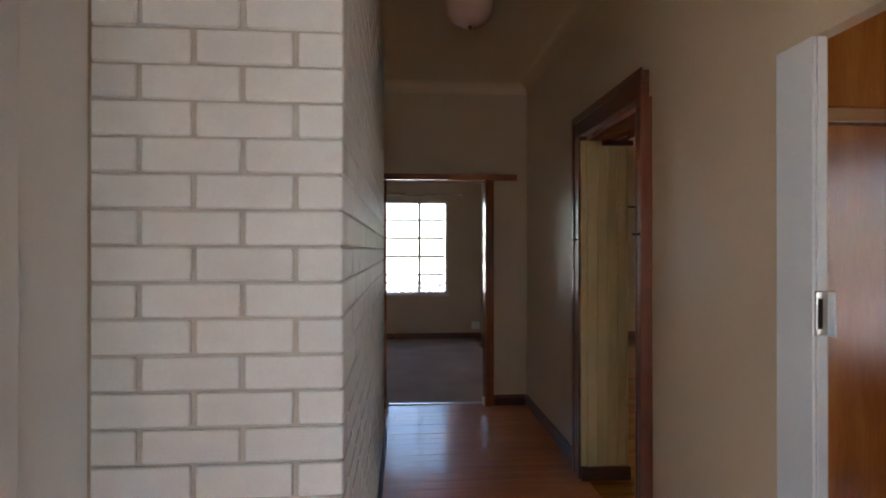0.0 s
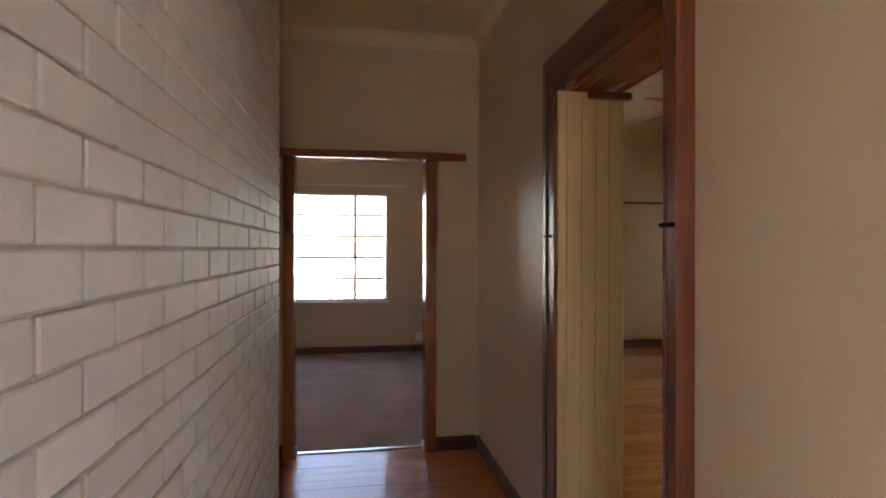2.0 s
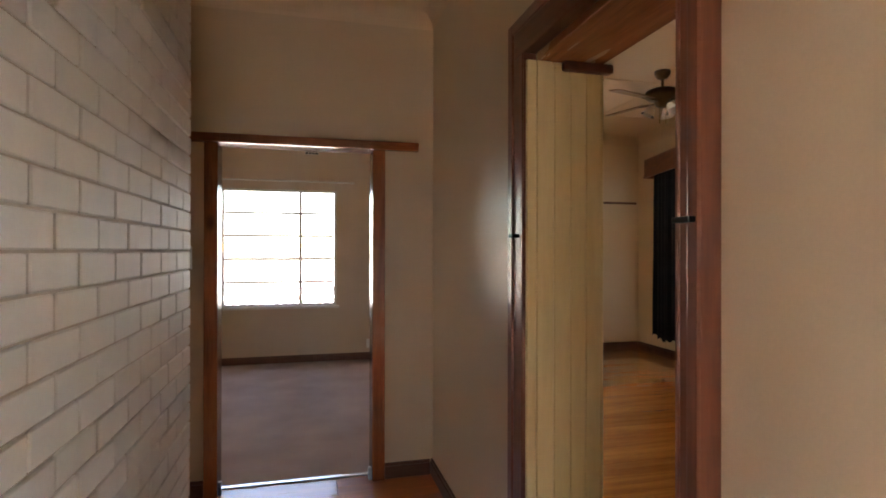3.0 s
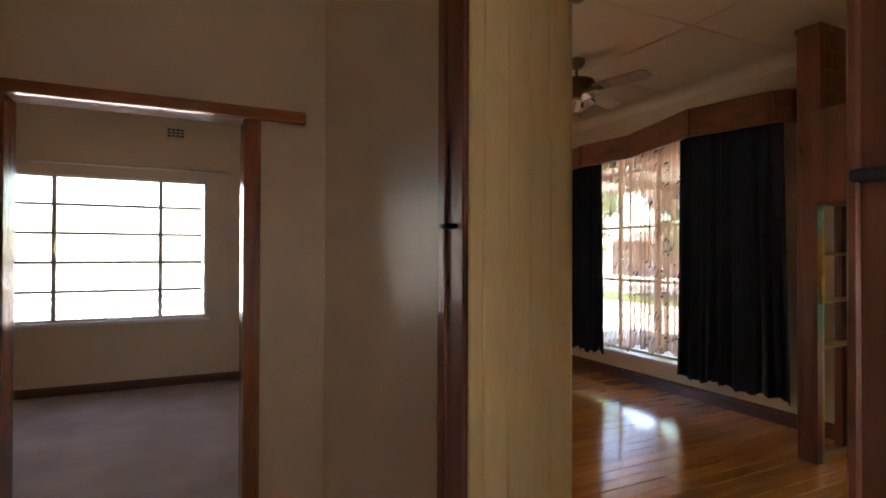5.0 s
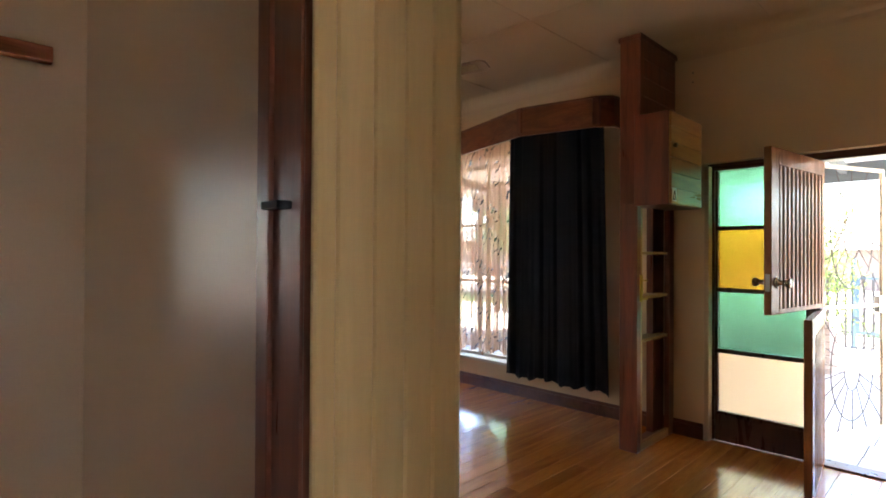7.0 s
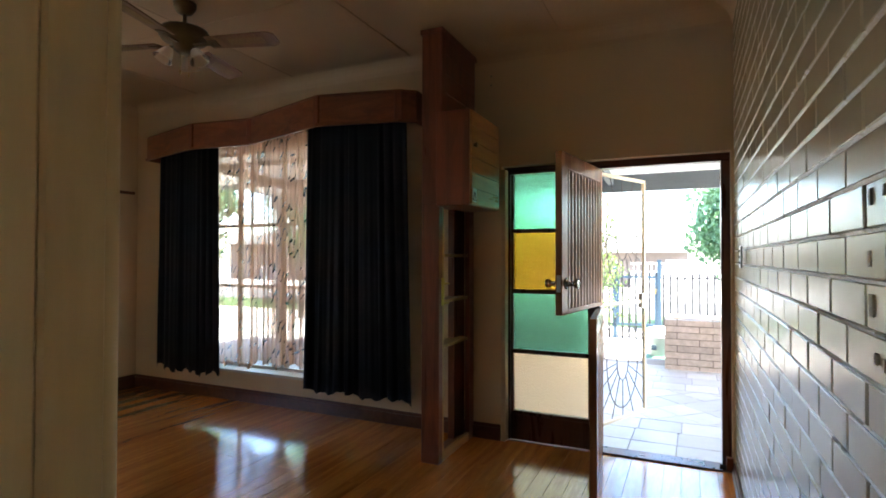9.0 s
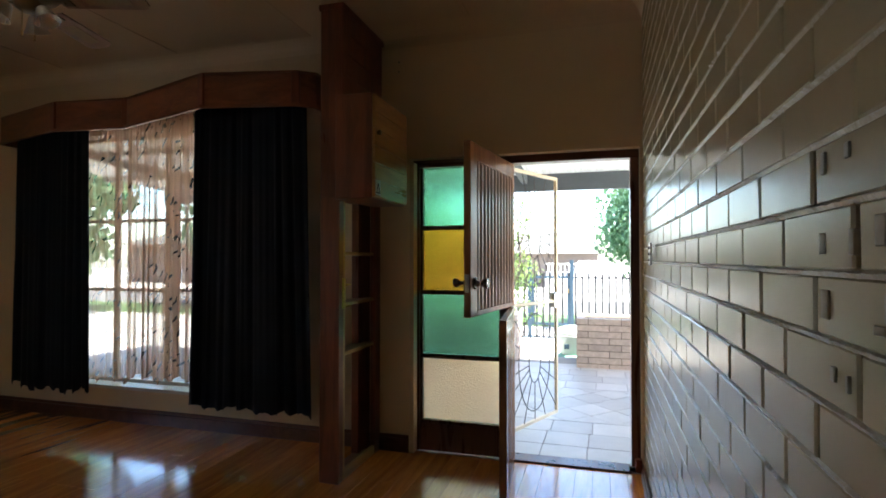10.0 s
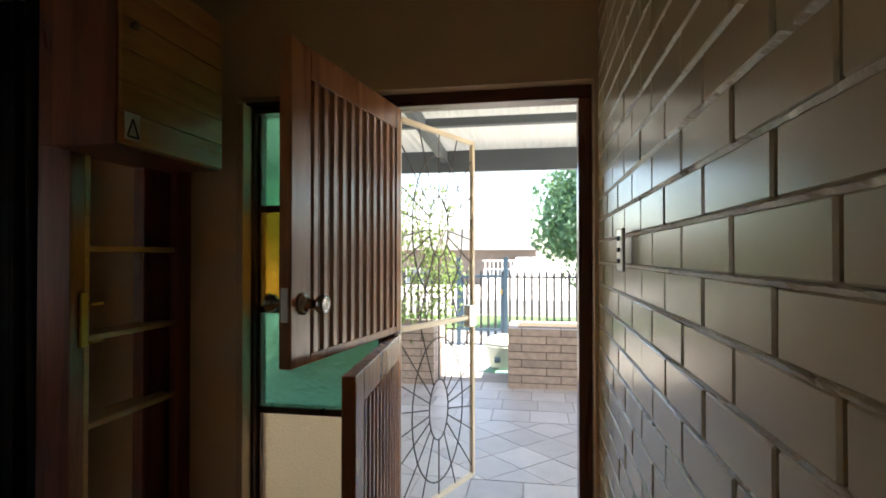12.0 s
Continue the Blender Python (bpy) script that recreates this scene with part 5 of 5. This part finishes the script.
def brick_face(host, origin, turn, length, material, mortar_depth, z_base, first, meshes, keep, rng, joined, COURSE, MODULE, J=0.009, trim=(0.5, 0.5), JV=0.012):
    """Courses of running bond on a wall's face; origin is its start, turn its heading in degrees. first(r) is the length of the first brick of course r."""
    rows_n = int((H - z_base) / COURSE) + 2
    for r in range(-1, rows_n):
        z = z_base + r * COURSE
        z1 = min(z + COURSE, H) - J
        z0 = max(z, 0.0)
        if z1 - z0 < 0.015:
            continue
        s = 0.0
        L = first(r)
        while s < length - 0.01:
            e = min(s + L, length)
            a0 = (trim[0] if s < 1e-6 else 0.5) * JV
            a1 = (trim[1] if e > length - 1e-6 else 0.5) * JV
            bl = e - s - a0 - a1
            if bl > 0.012:
                key = (round(bl, 3), round(z1 - z0, 4))
                if key not in meshes:
                    meshes[key] = brick_mesh(bl, z1 - z0, mortar_depth, material, 0.0035)
                m = pose(*origin, 0, 0, turn) @ pose(s + a0, rng.uniform(-0.001, 0.001), z0 + J / 2, rng.uniform(-0.35, 0.35), rng.uniform(-0.15, 0.15), rng.uniform(-0.35, 0.35))
                if keep(s, z0) and len(host.children) < 300:
                    o = new("brick", meshes[key])
                    o.parent = host
                    o.matrix_basis = m
                else:
                    joined.append((meshes[key], m))
            s, L = e, MODULE


def join_rest(host, name, joined, material):
    verts, faces = [], []
    for me, m in joined:
        k = len(verts)
        verts += [tuple(m @ v.co) for v in me.vertices]
        faces += [tuple(k + i for i in p.vertices) for p in me.polygons]
    me = bpy.data.meshes.new(name)
    me.from_pydata(verts, [], faces)
    me.materials.append(material)
    o = new(name, me)
    o.parent = host
    return tagged(o, kind="stuff")


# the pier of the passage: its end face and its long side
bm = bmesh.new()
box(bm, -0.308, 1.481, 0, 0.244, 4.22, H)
pier = struct("wall_brick_passage", bm, SHADEMORTAR, "white painted brick wall with struck joints along the passage", "wall")
rng = random.Random(4)
ms, rest = {}, []
C1, M1 = 0.0819, 0.2265
ZB = 1.408 - 17 * C1
W1 = 0.561
brick_face(pier, (-0.308, 1.472, 0), 0, W1, WHITEBRICK, 0.02, ZB, lambda r: (W1 - 0.108) % M1 if r % 2 == 0 else (W1 - M1) % M1, ms, lambda s, z: z < 2.6, rng, rest, C1, M1, 0.0065, (0.5, 0.04))
brick_face(pier, (0.253, 1.472, 0), 90, 2.748, WHITEBRICK, 0.02, ZB, lambda r: M1 if r % 2 == 0 else 0.108, ms, lambda s, z: s < 2.0 and 0.3 < z < 2.5, rng, rest, C1, M1, 0.0065, (0.12, 0.5))
join_rest(pier, "far_bricks", rest, WHITEBRICK)

# the long brick wall of the living room
bm = bmesh.new()
box(bm, 1.567, 2.4, 0, 5.56, 2.640, H)
sw = struct("wall_brick_living", bm, GLOSSMORTAR, "glossy cream painted brick wall along the living room", "wall")
ms, rest = {}, []
C2, M2 = 0.0822, 0.238
ZB2 = 1.352 - 16 * C2
brick_face(sw, (5.318, 2.65, 0), 180, 3.75, GLOSSBRICK, 0.02, ZB2, lambda r: (5.318 - 3.610) % M2 if r % 2 == 0 else (5.318 - 3.491) % M2, ms, lambda s, z: s > 0.4 and 0.5 < z < 2.5, rng, rest, C2, M2, 0.007, (0.5, 0.5), 0.010)
join_rest(sw, "far_bricks", rest, GLOSSBRICK)


def squeezed_mortar(host, x0, x1, y, z_base, course, material, seed):
    """Rough beads of mortar squeezed out along the bed joints."""
    verts, faces = [], []
    n = int((x1 - x0) / 0.012)
    for r in range(0, int((H - z_base) / course) + 1):
        z = z_base + r * course
        k = len(verts)
        for i in range(n + 1):
            x = x0 + (x1 - x0) * i / n
            a = noise.noise(Vector((x * 9, r * 3.7, seed)))
            b = noise.noise(Vector((x * 70, r * 5.1, seed + 3)))
            c = noise.noise(Vector((x * 110, r * 2.3, seed + 7)))
            rough = max(0.0, 0.35 + 1.2 * a)
            verts += [(x, y - 0.004, z - 0.005), (x, y - 0.0015 + 0.004 * rough * b, z - 0.004 + 0.002 * c), (x, y + 0.0005 + 0.008 * rough * (0.4 + c), z + 0.0015 + 0.002 * b), (x, y - 0.004, z + 0.005)]
        for i in range(n):
            for q in range(3):
                a0 = k + i * 4 + q
                faces.append((a0, a0 + 4, a0 + 5, a0 + 1))
    me = bpy.data.meshes.new("mortar_beads")
    me.from_pydata(verts, [], faces)
    me.materials.append(material)
    o = new("mortar_beads", me)
    o.parent = host
    return tagged(o, "rough glossy mortar squeezed from the joints", kind="stuff")


squeezed_mortar(sw, 1.57, 5.31, 2.65, ZB2, C2, GLOSSMORTAR, 1)

# old plug holes and chips in the paint
for x, z, w, h in ((2.461, 1.536, 0.012, 0.028), (2.394, 1.54, 0.012, 0.018), (2.464, 1.436, 0.02, 0.026), (2.385, 1.436, 0.012, 0.03), (2.322, 1.446, 0.02, 0.032), (2.46, 1.361, 0.022, 0.036), (2.308, 1.367, 0.014, 0.032), (2.326, 1.345, 0.024, 0.01), (2.44, 1.279, 0.012, 0.018), (2.401, 1.275, 0.007, 0.02)):
    bm = bmesh.new()
    box(bm, x - w / 2, 2.645, z - h / 2, x + w / 2, 2.6524, z + h / 2, 0.001, Matrix.Translation((0.043, 0, -0.048)))
    part("chip", bm, CHIP, sw, "grey chip in the paint")


def boards(host, x0, y0, x1, y1, along, width, material, seed, z=0.0):
    """Floor boards with staggered butt joints."""
    rng = random.Random(seed)
    a0, a1, c0, c1 = (x0, x1, y0, y1) if along == "x" else (y0, y1, x0, x1)
    cache = {}
    c = c0
    while c < c1 - 0.01:
        w = min(width, c1 - c)
        a = a0
        L = rng.choice((0.9, 1.5, 2.1, 2.7))
        while a < a1 - 0.01:
            e = min(a + L, a1)
            if a1 - e < 0.3:
                e = a1
            key = (round(e - a, 3), round(w, 3))
            if key not in cache:
                bm = bmesh.new()
                if along == "x":
                    box(bm, 0.0008, 0.0006, -0.02, e - a - 0.0008, w - 0.0006, 0, 0.0007)
                else:
                    box(bm, 0.0012, 0.0008, -0.02, w - 0.0012, e - a - 0.0008, 0, 0.0015)
                cache[key] = mesh("floor_board", bm, material)
            o = new("floor_board", cache[key])
            o.parent = host
            o.matrix_basis = pose(a if along == "x" else c, c if along == "x" else a, z + rng.uniform(-0.0001, 0.0001), rng.uniform(-0.03, 0.03), rng.uniform(-0.02, 0.02), 0)
            a, L = e, rng.choice((1.8, 2.4, 3.0))
        c += width


boards(floor_living, 1.515, 2.65, 5.36, 8.38, "x", 0.105, FLOORWOOD, 2)
boards(floor_passage, -1.78, -1.9, 1.515, 5.06, "x", 0.105, FLOORWOOD_X, 3)


def porch_tiles():
    """Square slates round a middle field of slates laid diagonally."""
    rng = random.Random(12)
    T = 0.33

    def put(poly):
        bm = bmesh.new()
        vs = [bm.verts.new((x, y, -0.02)) for x, y in poly]
        f = bm.faces.new(vs)
        ex = bmesh.ops.extrude_face_region(bm, geom=[f])["geom"]
        for v in ex:
            if isinstance(v, bmesh.types.BMVert):
                v.co.z += 0.016 + rng.uniform(-0.001, 0.001)
        bmesh.ops.recalc_face_normals(bm, faces=bm.faces)
        me = bpy.data.meshes.new("tile")
        cx = sum(p[0] for p in poly) / len(poly)
        cy = sum(p[1] for p in poly) / len(poly)
        for v in bm.verts:
            v.co.x -= cx
            v.co.y -= cy
        bm.to_mesh(me)
        bm.free()
        me.materials.append(TILE)
        o = new("tile", me)
        o.parent = porch
        o.location = (cx, cy, -0.03)

    def clip(poly, axis, v, keep_less):
        out = []
        for p, q in zip(poly, poly[1:] + poly[:1]):
            ip, iq = (p[axis] <= v) == keep_less, (q[axis] <= v) == keep_less
            if ip:
                out.append(p)
            if ip != iq:
                t = (v - p[axis]) / (q[axis] - p[axis])
                out.append((p[0] + t * (q[0] - p[0]), p[1] + t * (q[1] - p[1])))
        return out

    X0, X1 = 6.5, 7.72
    g = 0.004
    for x0, x1 in ((5.56, 5.87), (5.87, 6.185), (6.185, 6.5), (7.72, 8.06), (8.06, 8.40), (8.40, 8.74), (8.74, 9.08)):
        off = rng.uniform(0, T)
        y = 1.2 + off - T
        while y < 7.2:
            a, b = max(y, 1.21), min(y + T, 7.2)
            if b - a > 0.03:
                put([(x0 + g, a + g), (x1 - g, a + g), (x1 - g, b - g), (x0 + g, b - g)])
            y += T
    h = 0.30
    for i in range(-2, 6):
        for j in range(-2, 24):
            for ox, oy in ((0, 0), (h / 2 * 1.4142, h / 2 * 1.4142)):
                cx, cy = X0 + i * h * 1.4142 + ox, 1.3 + j * h * 1.4142 + oy
                r = h / 2 * 1.4142 - g
                poly = [(cx + r, cy), (cx, cy + r), (cx - r, cy), (cx, cy - r)]
                for ax, v, kl in ((0, X0 + g, False), (0, X1 - g, True), (1, 1.21, False), (1, 7.2, True)):
                    poly = clip(poly, ax, v, kl)
                    if len(poly) < 3:
                        break
                if len(poly) >= 3:
                    area = abs(sum(p[0] * q[1] - q[0] * p[1] for p, q in zip(poly, poly[1:] + poly[:1]))) / 2
                    if area > 0.002:
                        put(poly)


porch_tiles()
